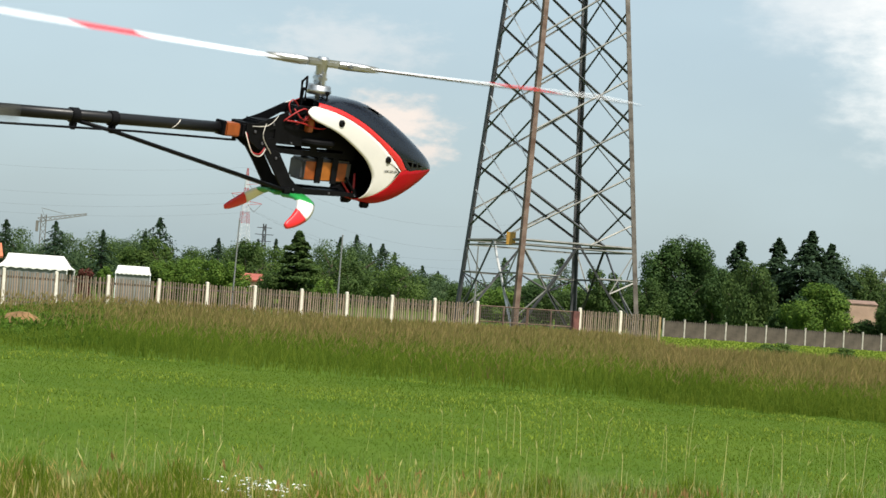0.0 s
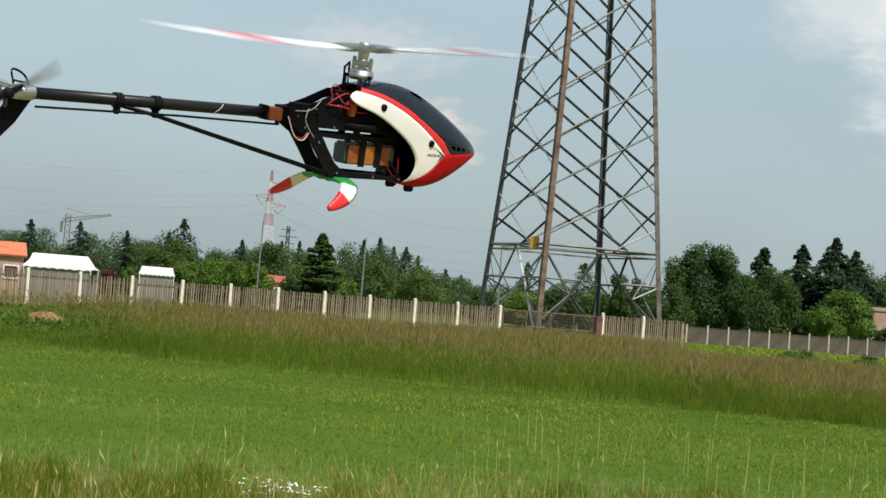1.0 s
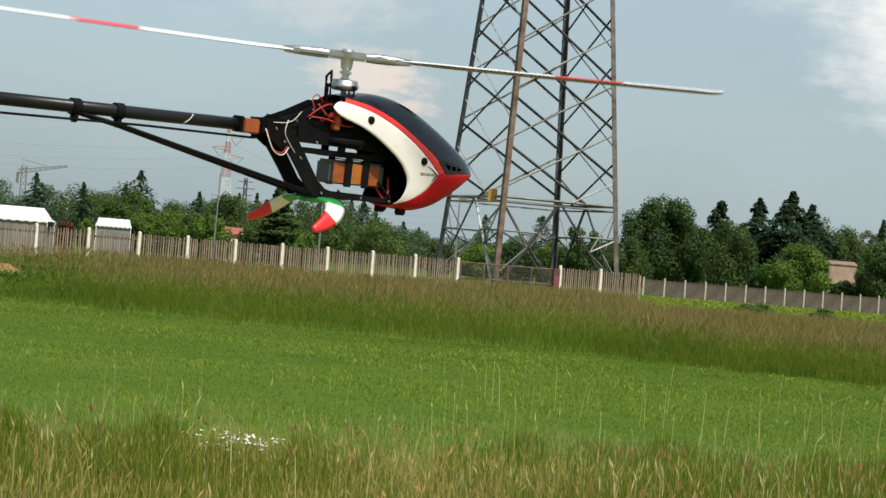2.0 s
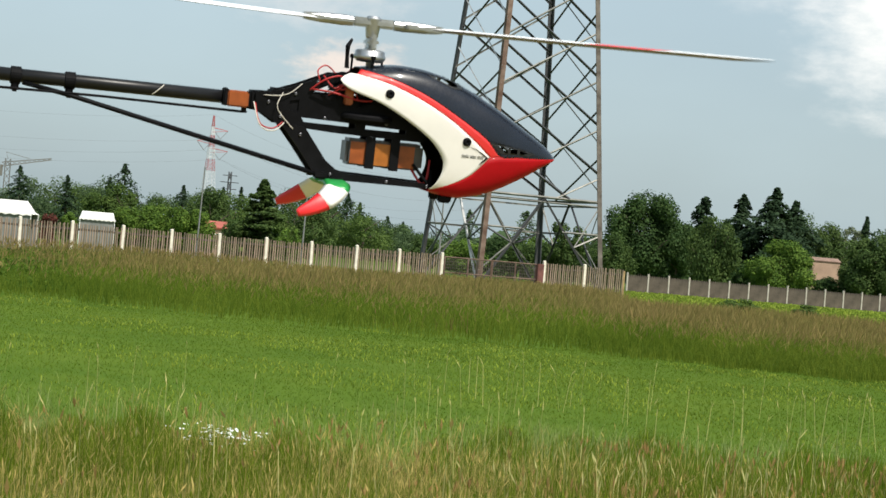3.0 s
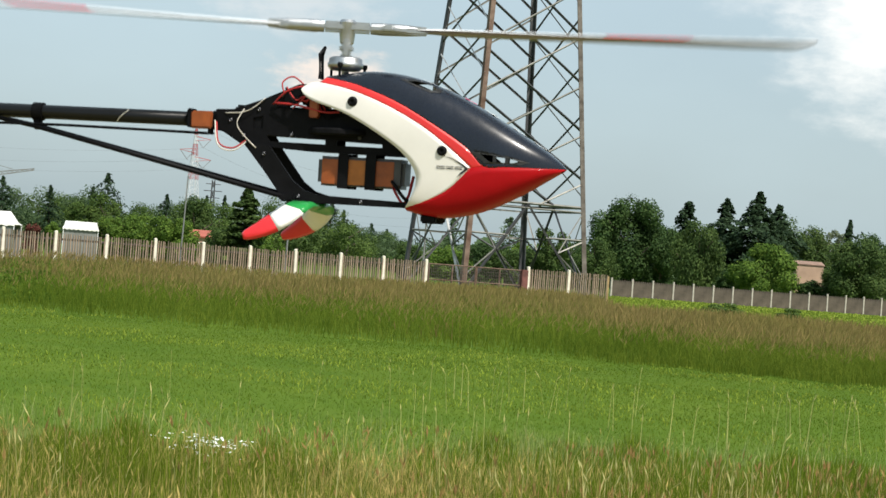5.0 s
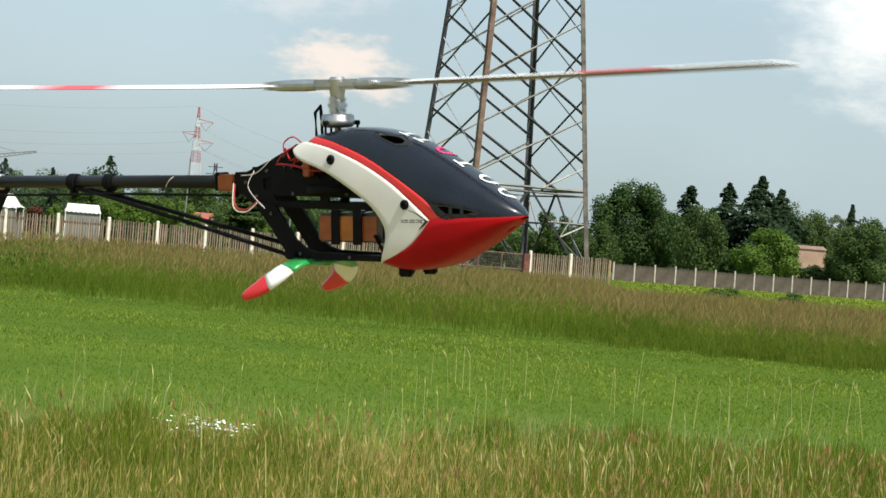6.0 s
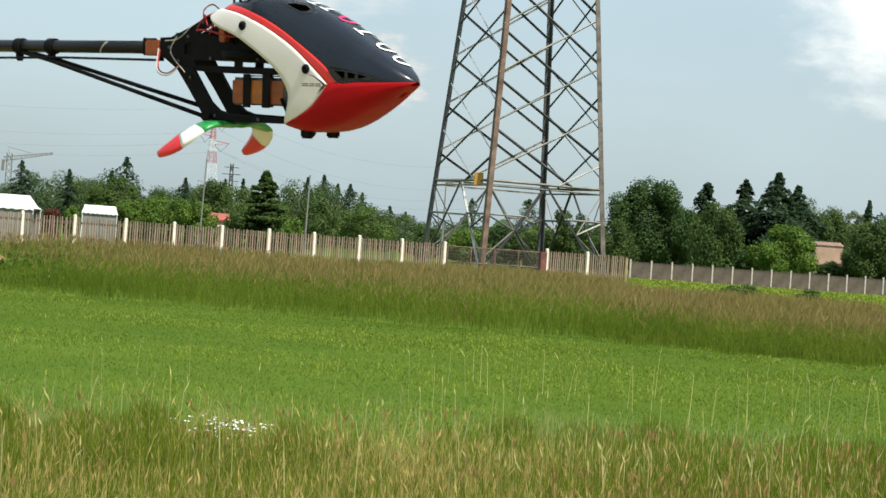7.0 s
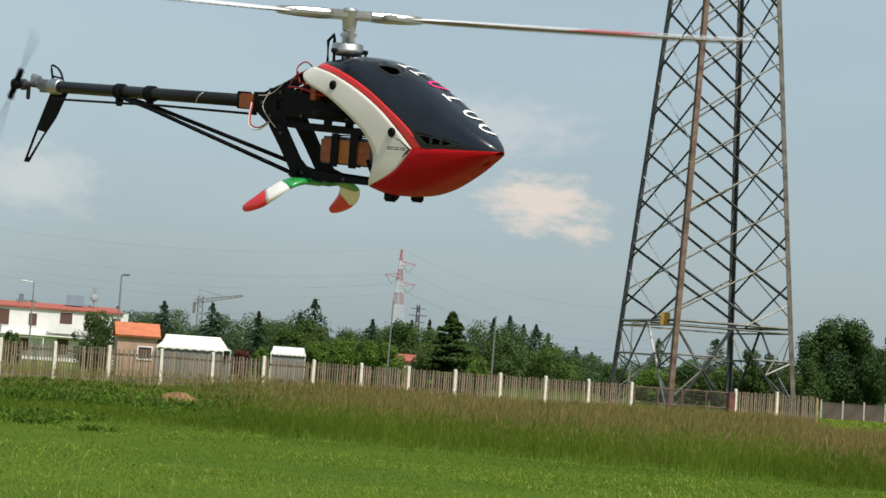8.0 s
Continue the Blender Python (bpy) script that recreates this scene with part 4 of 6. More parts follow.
M_CABLE = material("cable", (0.16, 0.18, 0.20), 0.6, vary=0.1)
M_EARTH = material("bare_earth", (0.25, 0.14, 0.06), 0.95, vary=0.3, scale=3.0, bump=0.03)


def facing(az, d, turn=0.0):
    p = bearing(az, 0, d)
    return pose(p.x, p.y, 0, 0, 0, -az + turn)


def gable_roof(w, dp, z0, z1, over, yc, thick=0.14):
    """A tiled pitched roof with its ridge along x."""
    bm = bmesh.new()
    for s in (-1, 1):
        a, b = Vector((0, yc + s * (dp / 2 + over), z0 - over * (z1 - z0) / (dp / 2))), Vector((0, yc, z1))
        mid, ln = (a + b) / 2, (b - a).length
        ang = math.atan2(b.z - a.z, (b.y - a.y))
        box(bm, mid, (w + 2 * over, ln, thick), Matrix.Rotation(ang, 3, "X"))
    return bm


def window_unit(parent, x, y, z, w, h, shutters=True):
    bm = bmesh.new()
    for sx in (-1, 1):
        box(bm, (x + sx * w / 2, y - 0.03, z), (0.08, 0.10, h + 0.08))
    for sz in (-1, 1):
        box(bm, (x, y - 0.03, z + sz * h / 2), (w, 0.10, 0.08))
    win = part("window", bm, M_WHITEPAINT, parent)
    bm = box(bmesh.new(), (x, y - 0.012, z), (w - 0.06, 0.02, h - 0.06))
    part("pane", bm, M_SHUTTER if shutters else M_GLASS, win, "brown rolled-down shutter" if shutters else "dark glass pane")


def buildings():
    # white two-storey house with a red roof
    d = 240
    house = thing("house", "white two-storey house with a low red tiled roof", "house", facing(-16.82, d, 6))
    bm = box(bmesh.new(), (1.0, 4, 3.0), (17.6, 8, 6.0))
    wall = part("wall", bm, M_PLASTER, house)
    part("roof", gable_roof(17.8, 8.0, 6.02, 6.6, 0.3, 4.0, 0.18), M_TILERED, house, "red tiled roof")
    for x, z, w, h in ((-4.6, 4.7, 1.5, 1.9), (-1.2, 4.6, 1.0, 1.5), (2.6, 4.6, 1.5, 2.2), (6.2, 4.7, 1.1, 1.5), (8.4, 4.7, 1.1, 1.5), (2.4, 1.8, 1.4, 2.2), (-2.0, 1.7, 1.2, 1.5)):
        window_unit(house, x, 0.0, z, w, h)
    bm = box(bmesh.new(), (2.8, -0.6, 3.3), (4.6, 1.2, 0.18))
    box(bm, (2.8, -1.18, 3.85), (4.6, 0.08, 0.95))
    part("balcony", bm, M_PLASTER, house, "white balcony with a solid parapet")
    bm = box(bmesh.new(), (-6.2, -0.05, 2.2), (3.0, 0.3, 3.4))
    part("garage_front", bm, M_GREYWALL, house, "blue-grey ground-floor front")
    bm = box(bmesh.new(), (0.0, -0.9, 2.75), (11.0, 1.6, 0.12), Matrix.Rotation(radians(-7), 3, "X"))
    part("awning", bm, M_PLASTER, house, "pale lean-to roof")
    for x in (-5.2, 0.0, 5.2):
        part("awning_post", sweep(bmesh.new(), [(x, -1.6, 0), (x, -1.6, 2.6)], 0.07, 8), M_WHITEPAINT, house)
    bm = box(bmesh.new(), (3.8, 2.6, 7.2), (2.0, 0.08, 1.4), Matrix.Rotation(radians(-28), 3, "X"))
    part("solar_panel", bm, M_GREYWALL, house, "tilted dark solar panel")
    bm = lathe(bmesh.new(), [(0.5, 0.0), (0.42, 0.1), (0.1, 0.16)], Matrix.Translation((6.0, 2.6, 7.7)) @ Matrix.Rotation(radians(70), 4, "X"), 14)
    sweep(bm, [(6.0, 2.8, 6.4), (6.0, 2.8, 8.9)], 0.04, 6)
    for k in range(5):
        sweep(bm, [(5.6, 2.8, 8.0 + k * 0.2), (6.4, 2.8, 8.0 + k * 0.2)], 0.02, 4)
    part("aerial", bm, M_POLE, house, "dish and rooftop aerial")
    part("chimney", box(bmesh.new(), (-2.4, 3.0, 6.9), (0.5, 0.5, 1.3), bevel=0.03), M_GREYWALL, house)
    # small outbuilding with an orange roof
    d = 130
    shed = thing("outbuilding", "small outbuilding with a bright orange tiled roof", "outbuilding", facing(-14.2, d, 4))
    part("wall", box(bmesh.new(), (0, 1.6, 1.24), (2.5, 3.0, 2.48)), M_PINK, shed)
    part("roof", gable_roof(2.55, 3.2, 2.58, 3.34, 0.15, 1.6), M_TILE, shed, "orange tiled roof")
    window_unit(shed, 0.5, 0.1, 1.5, 0.9, 0.8)
    # tents
    for az, w, z0, z1, turn, hip, lab in ((-12.62, 4.3, 2.02, 2.82, -10, 0.45, "white canvas party tent with a sloping hipped roof"), (-10.0, 2.25, 2.08, 2.52, 0, 0.12, "small white canvas tent behind the fence")):
        tent = thing("garden_tent", lab, "tent", facing(az, 131, turn))
        bm = bmesh.new()
        n = 17
        rows = []
        for i in range(n):
            x = -w / 2 + w * i / (n - 1)
            edge = hip if x > 0 else 0.05
            zr = z1 - max(0.0, abs(x) - (w / 2 - edge)) / edge * (z1 - z0)
            drop = 0.07 if i % 2 else 0.14
            rows.append([bm.verts.new((x, y, z)) for y, z in ((-1.52, z0 - drop), (-1.5, z0), (-0.75, (z0 + min(zr, z1)) / 2 - 0.03), (0.0, max(zr, z0)), (0.75, (z0 + min(zr, z1)) / 2 - 0.03), (1.5, z0), (1.52, z0 - drop))])
        for r0, r1 in zip(rows, rows[1:]):
            for k in range(6):
                bm.faces.new((r0[k], r1[k], r1[k + 1], r0[k + 1]))
        cover = part("canopy", bm, M_TENT, tent)
        cover.modifiers.new("thickness", "SOLIDIFY").thickness = 0.03
        # dark sheets added below the canopy, their grey standing in for its shade
        for y in (-1.38, 1.38):
            bm = box(bmesh.new(), (0, y, z0 / 2 - 0.02), (w - 0.2, 0.04, z0 - 0.1))
            part("shade_sheet", bm, M_TENTSHADE, tent, "dark sheet standing in for the shade under the tent")
        for x in (-w / 2 + 0.05, w / 2 - 0.05):
            for y in (-1.45, 1.45):
                part("tent_pole", sweep(bmesh.new(), [(x, y, 0), (x, y, z0)], 0.03, 8), M_WHITEPAINT, tent)
    # low house between hedge and conifer, and the pink house to the right
    low = thing("house", "distant low house with an orange roof behind hedges", "house", facing(-6.85, 170))
    part("wall", box(bmesh.new(), (0, 2, 1.2), (2.2, 4, 2.4)), M_PINK, low)
    part("roof", gable_roof(2.4, 4.0, 2.4, 2.9, 0.2, 2.0), M_TILERED, low, "orange tiled roof")
    window_unit(low, 0.3, 0.0, 1.4, 0.8, 0.9)
    pink = thing("house", "pinkish plastered house half hidden by trees", "house", facing(10.35, 206, 8))
    part("wall", box(bmesh.new(), (0, 2.5, 2.2), (2.7, 5, 4.4)), M_PINK, pink)
    part("roof", gable_roof(2.7, 5.0, 4.35, 4.7, 0.08, 2.5, 0.1), M_OLDTILE, pink, "faded brown tiled roof")


buildings()


def lattice_mast(bm, x0, y0, z0, x1, y1, z1, w0, w1, n, r):
    """A small square lattice mast between two points."""
    a, b = Vector((x0, y0, z0)), Vector((x1, y1, z1))
    f = frame_of(a, b, (0, 1, 0))
    node = lambda i, k: a.lerp(b, i / n) + f @ Vector(((-1, 1, 1, -1)[k % 4], (-1, -1, 1, 1)[k % 4], 0)) * (w0 + (w1 - w0) * i / n) / 2
    for k in range(4):
        sweep(bm, [node(0, k), node(n, k)], r, 4)
        for i in range(n):
            sweep(bm, [node(i, k), node(i + 1, k + 1)], r * 0.7, 4)
            sweep(bm, [node(i, k + 1), node(i + 1, k)], r * 0.7, 4)


def masts():
    # red and white pylon far off
    d = 600
    H = top(3.47, d)
    py = thing("transmission_tower", "distant red and white lattice transmission tower", "pylon", facing(-7.03, d, 20))
    bands = [0, 9, 14, 18, 21.5, 25, 28.5, 32, 34.5, H]
    W = lambda z: 5.2 * (1 - z / H) ** 1.1 + 0.35
    for k in range(9):
        bm = bmesh.new()
        lattice_mast(bm, 0, 0, bands[k], 0, 0, bands[k + 1], W(bands[k]), W(bands[k + 1]), 3, 0.055)
        red = k > 2 and k % 2 == 0
        part("tower_section", bm, M_POLE if k < 2 else M_REDPAINT if red else M_WHITEPAINT, py, "" if k < 2 else "red painted section" if red else "white painted section")
    for z, w, s in ((34.2, 4.7, 1), (30.6, 4.6, -1), (28.2, 5.1, 1)):
        bm = bmesh.new()
        for sy in (-0.5, 0.5):
            sweep(bm, [(0, sy, z), (s * w, 0, z - 0.6)], 0.09, 4)
            sweep(bm, [(0, sy, z - 1.3), (s * w, 0, z - 0.6)], 0.07, 4)
        arm = part("cross_arm", bm, M_REDPAINT, py)
        bm = sweep(bmesh.new(), [(s * w, 0, z - 0.6), (s * w * 0.52, 0, z - 3.2), (s * 0.7, 0, z - 1.2)], 0.11, 4)
        part("insulator", bm, M_POLE, arm, "grey insulator strings in a V")
    c = bearing(-7.03, 0, d)
    tips = [(31.0, 2.4), (27.4, -2.4), (25.0, 2.6), (38.0, 0.0)]
    for k, (z, off) in enumerate(tips):
        for end, ze in ((bearing(-24, 0, 560), z + 2), (bearing(0.8, 0, 640), z - 9)):
            pts = []
            for i in range(17):
                t = i / 16
                p = Vector((c.x + off, c.y, z)).lerp(Vector((end.x + off, end.y, ze)), t)
                p.z -= 7.0 * 4 * t * (1 - t)
                pts.append(p)
            cab = part("power_cable", sweep(bmesh.new(), pts, 0.028, 4), M_CABLE)
            tagged(cab, "thin dark power cable hanging from a distant tower", "cable", "power cables")
    # tower crane
    d = 450
    crane = thing("tower_crane", "distant pale tower crane with a raised jib", "crane", facing(-12.55, d))
    bm = bmesh.new()
    lattice_mast(bm, 0, 0, 0, 0, 0, 15.2, 1.2, 1.1, 10, 0.10)
    part("mast", bm, M_CRANE, crane)
    bm = bmesh.new()
    lattice_mast(bm, -1.2, 0, 13.9, 9.2, 0, 15.9, 0.9, 0.35, 10, 0.09)
    part("jib", bm, M_CRANE, crane)
    bm = bmesh.new()
    sweep(bm, [(0, 0, 15.0), (-0.6, 0, 16.6), (4.6, 0, 15.6)], 0.07, 4)
    box(bm, (-1.3, 0, 12.6), (0.6, 0.7, 2.4), bevel=0.05)
    part("tie_bar", bm, M_CRANE, crane)
    # poles behind the fence
    for az, az2, el, d, r, lab in ((-7.22, 0.06, 2.0, 128, 0.045, "slim pale pole behind the fence"), (-4.28, 0.03, 1.78, 150, 0.06, "grey pole standing behind the fence")):
        p = bearing(az, 0, d)
        h = top(el, d)
        pole = thing("pole", lab, "pole", pose(p.x, p.y, 0))
        part("shaft", sweep(bmesh.new(), [(0, 0, -0.2), (d * radians(az2), 0, h)], [r * 1.2, r * 0.8], 10), M_POLE, pole)
        part("cap", lathe(bmesh.new(), [(r, -0.06), (r * 1.3, 0), (r * 0.5, 0.05)], Matrix.Translation((d * radians(az2), 0, h)), 10), M_POLE, pole)
    for az, el, d, arm, lab in ((-14.78, 2.18, 150, 0.35, "tall street lamp near the white house"), (-17.15, 1.82, 190, -0.9, "street lamp over the white house"), (-0.42, 1.85, 160, 0.3, "street lamp beyond the pylon")):
        p = bearing(az, 0, d)
        h = top(el, d)
        lamp = thing("street_lamp", lab, "street lamp", pose(p.x, p.y, 0))
        part("shaft", sweep(bmesh.new(), [(0, 0, -0.2), (0, 0, h * 0.6), (0, 0, h)], [0.09, 0.07, 0.05], 10), M_POLE, lamp)
        part("lamp_head", box(sweep(bmesh.new(), [(0, 0, h - 0.05), (arm, 0, h + 0.05)], 0.035, 6), (arm, 0, h + 0.04), (0.55, 0.25, 0.14), bevel=0.04), M_WHITEPAINT if arm < 0 else M_POLE, lamp)
    # dark line pole with short arms
    p = bearing(-6.45, 0, 420)
    h = top(1.95, 420)
    pole = thing("line_pole", "distant dark power line pole with short arms", "pole", pose(p.x, p.y, 0))
    bm = bmesh.new()
    lattice_mast(bm, 0, 0, 0, 0, 0, h, 1.1, 0.5, 8, 0.09)
    part("shaft", bm, M_GALV, pole)
    for z, w in ((h - 0.8, 1.5), (h - 2.2, 1.9), (h - 3.6, 1.5)):
        part("cross_arm", sweep(bmesh.new(), [(-w, 0, z), (w, 0, z)], 0.10, 4), M_GALV, pole)
    # earth mound in the meadow
    c = bearing(MOUND_AZ, 0, MOUND_D)
    bm = bmesh.new()
    R = 24
    rings = []
    for i, (r, z) in enumerate(((0.62, -0.05), (0.50, 0.20), (0.36, 0.34), (0.16, 0.41))):
        rings.append([bm.verts.new((r * (1 + 0.16 * math.sin(k * 1.9 + i)) * math.cos(2 * math.pi * k / R), r * 0.7 * math.sin(2 * math.pi * k / R), z + 0.05 * math.sin(k * 2.7 + i * 2) * (i > 0))) for k in range(R)])
    for r0, r1 in zip(rings, rings[1:]):
        for k in range(R):
            bm.faces.new((r0[k], r0[(k + 1) % R], r1[(k + 1) % R], r1[k]))
    bm.faces.new(rings[-1])
    mound = part("earth_mound", bm, M_EARTH, smooth=True, m=pose(c.x, c.y, 0))
    tagged(mound, "low mound of bare reddish earth in the meadow", "earth mound")
    # two low shrubs in the pasture
    for az, s, w in ((8.05, 201, 2.2), (9.85, 202, 1.5)):
        broad_tree("low green shrub in the pasture", az, 92, 0.7, w, L_WOOD, 700, 0.16, 0.0, s, 8, name="shrub", cat="shrub")


masts()


# ---- helicopter ----


def curve(pts, n):
    """n points along a smooth curve through pts (Catmull-Rom, even in parameter)."""
    out = []
    m = len(pts) - 1
    for i in range(n):
        u = i / (n - 1) * m
        k = min(int(u), m - 1)
        t = u - k
        p = [Vector(pts[max(0, min(m, k + d))]) for d in (-1, 0, 1, 2)]
        out.append(0.5 * (2 * p[1] + (p[2] - p[0]) * t + (2 * p[0] - 5 * p[1] + 4 * p[2] - p[3]) * t * t
                          + (3 * p[1] - p[0] - 3 * p[2] + p[3]) * t ** 3))
    return out


# outline curves of the canopy in its side plane: x forward from the mast, z up from the boom's axis
RIDGE = [(-0.022, 0.083), (0.004, 0.087), (0.057, 0.094), (0.121, 0.088), (0.187, 0.067), (0.232, 0.046), (0.278, 0.021), (0.347, -0.020), (0.376, -0.040), (0.391, -0.054)]
KEEL = [(0.131, -0.139), (0.165, -0.146), (0.202, -0.146), (0.256, -0.132), (0.319, -0.101), (0.361, -0.075), (0.391, -0.056)]


def z_at(pts, x):
    for (x0, z0), (x1, z1) in zip(pts, pts[1:]):
        if x <= x1:
            return z0 + (z1 - z0) * (x - x0) / (x1 - x0)
    return pts[-1][1]


RIDGE_F = [(p.x, p.y) for p in curve([(*p, 0) for p in RIDGE], 60)]
KEEL_F = [(-0.2, -0.15), (0.10, -0.139)] + [(p.x, p.y) for p in curve([(*p, 0) for p in KEEL], 40)]


def half_width(x, z):
    """The canopy's half width at a point of its side plane."""
    zt, zb = z_at(RIDGE_F, x), z_at(KEEL_F, x)
    w = 0.0665 * max(0.0, 1 - max(0.0, (x - 0.17) / 0.2215) ** 2.6) ** 0.62
    w *= 1.0 - 0.10 * max(0.0, (0.05 - x) / 0.1)
    zm = -0.060
    half = (zt - zm) if z > zm else (zm - zb)
    q = min(1.0, abs(z - zm) / max(half, 1e-4))
    e = (2.8 + 1.2 * min(1.0, max(0.0, (0.2 - x) / 0.2))) if z > zm else 5.0 - 2.4 * min(1.0, max(0.0, (x - 0.15) / 0.2))
    return w * max(0.0, 1 - q ** e) ** (1 / e)


def shell(low, high, n, rows, spread=1.0, lift=0.0):
    """Both sides of a canopy panel between two curves of the side plane."""
    a, b = curve([(*p, 0) for p in low], n), curve([(*p, 0) for p in high], n)
    bm = bmesh.new()
    for side in (-1, 1):
        grid = []
        for i in range(n):
            row = []
            for j in range(rows + 1):
                t = j / rows
                t = 1 - (1 - t) ** spread
                x, z = a[i].x + (b[i].x - a[i].x) * t, a[i].y + (b[i].y - a[i].y) * t
                y = half_width(x, z) + lift
                row.append(bm.verts.new((x, side * y, z)))
            grid.append(row)
        for i in range(n - 1):
            for j in range(rows):
                bm.faces.new((grid[i][j], grid[i + 1][j], grid[i + 1][j + 1], grid[i][j + 1]))
    bmesh.ops.remove_doubles(bm, verts=bm.verts, dist=0.0006)
    return bm


# the borders of the paint scheme
INNER = [(-0.0615, 0.056), (-0.054, 0.047), (-0.035, 0.037), (0.020, 0.019), (0.076, -0.010), (0.121, -0.040), (0.146, -0.070), (0.150, -0.093), (0.142, -0.117), (0.131, -0.134)]
W_UP = [(-0.0615, 0.058), (-0.050, 0.067), (-0.031, 0.070), (0.029, 0.058), (0.095, 0.034), (0.157, 0.002), (0.204, -0.031), (0.2385, -0.0595)]
W_DOWN = [(0.2406, -0.0615), (0.238, -0.065), (0.208, -0.097), (0.171, -0.119), (0.131, -0.134)]
S_UP = [(-0.022, 0.079), (0.000, 0.0755), (0.041, 0.0665), (0.108, 0.042), (0.176, 0.006), (0.231, -0.028), (0.262, -0.058)]
WAIST = [(0.262, -0.058), (0.300, -0.0575), (0.350, -0.0565), (0.391, -0.055)]
# vent openings: long slots above the waist, and one beside the ridge
SIDE_VENT = [(0.243, -0.035), (0.270, -0.037), (0.305, -0.042), (0.333, -0.048), (0.318, -0.0525), (0.266, -0.0525)]
TOP_VENT = [(0.110, 0.081), (0.132, 0.0815), (0.158, 0.077), (0.177, 0.068), (0.176, 0.062), (0.160, 0.062), (0.130, 0.073)]


def inside(x, z, poly):
    """Whether a point of the side plane lies in a polygon."""
    hit = False
    for (x0, z0), (x1, z1) in zip(poly, poly[1:] + poly[:1]):
        if (z0 > z) != (z1 > z) and x < x0 + (x1 - x0) * (z - z0) / (z1 - z0):
            hit = not hit
    return hit


def shrunk(poly, k):
    cx, cz = sum(p[0] for p in poly) / len(poly), sum(p[1] for p in poly) / len(poly)
    return [(cx + (x - cx) * k, cz + (z - cz) * k) for x, z in poly]


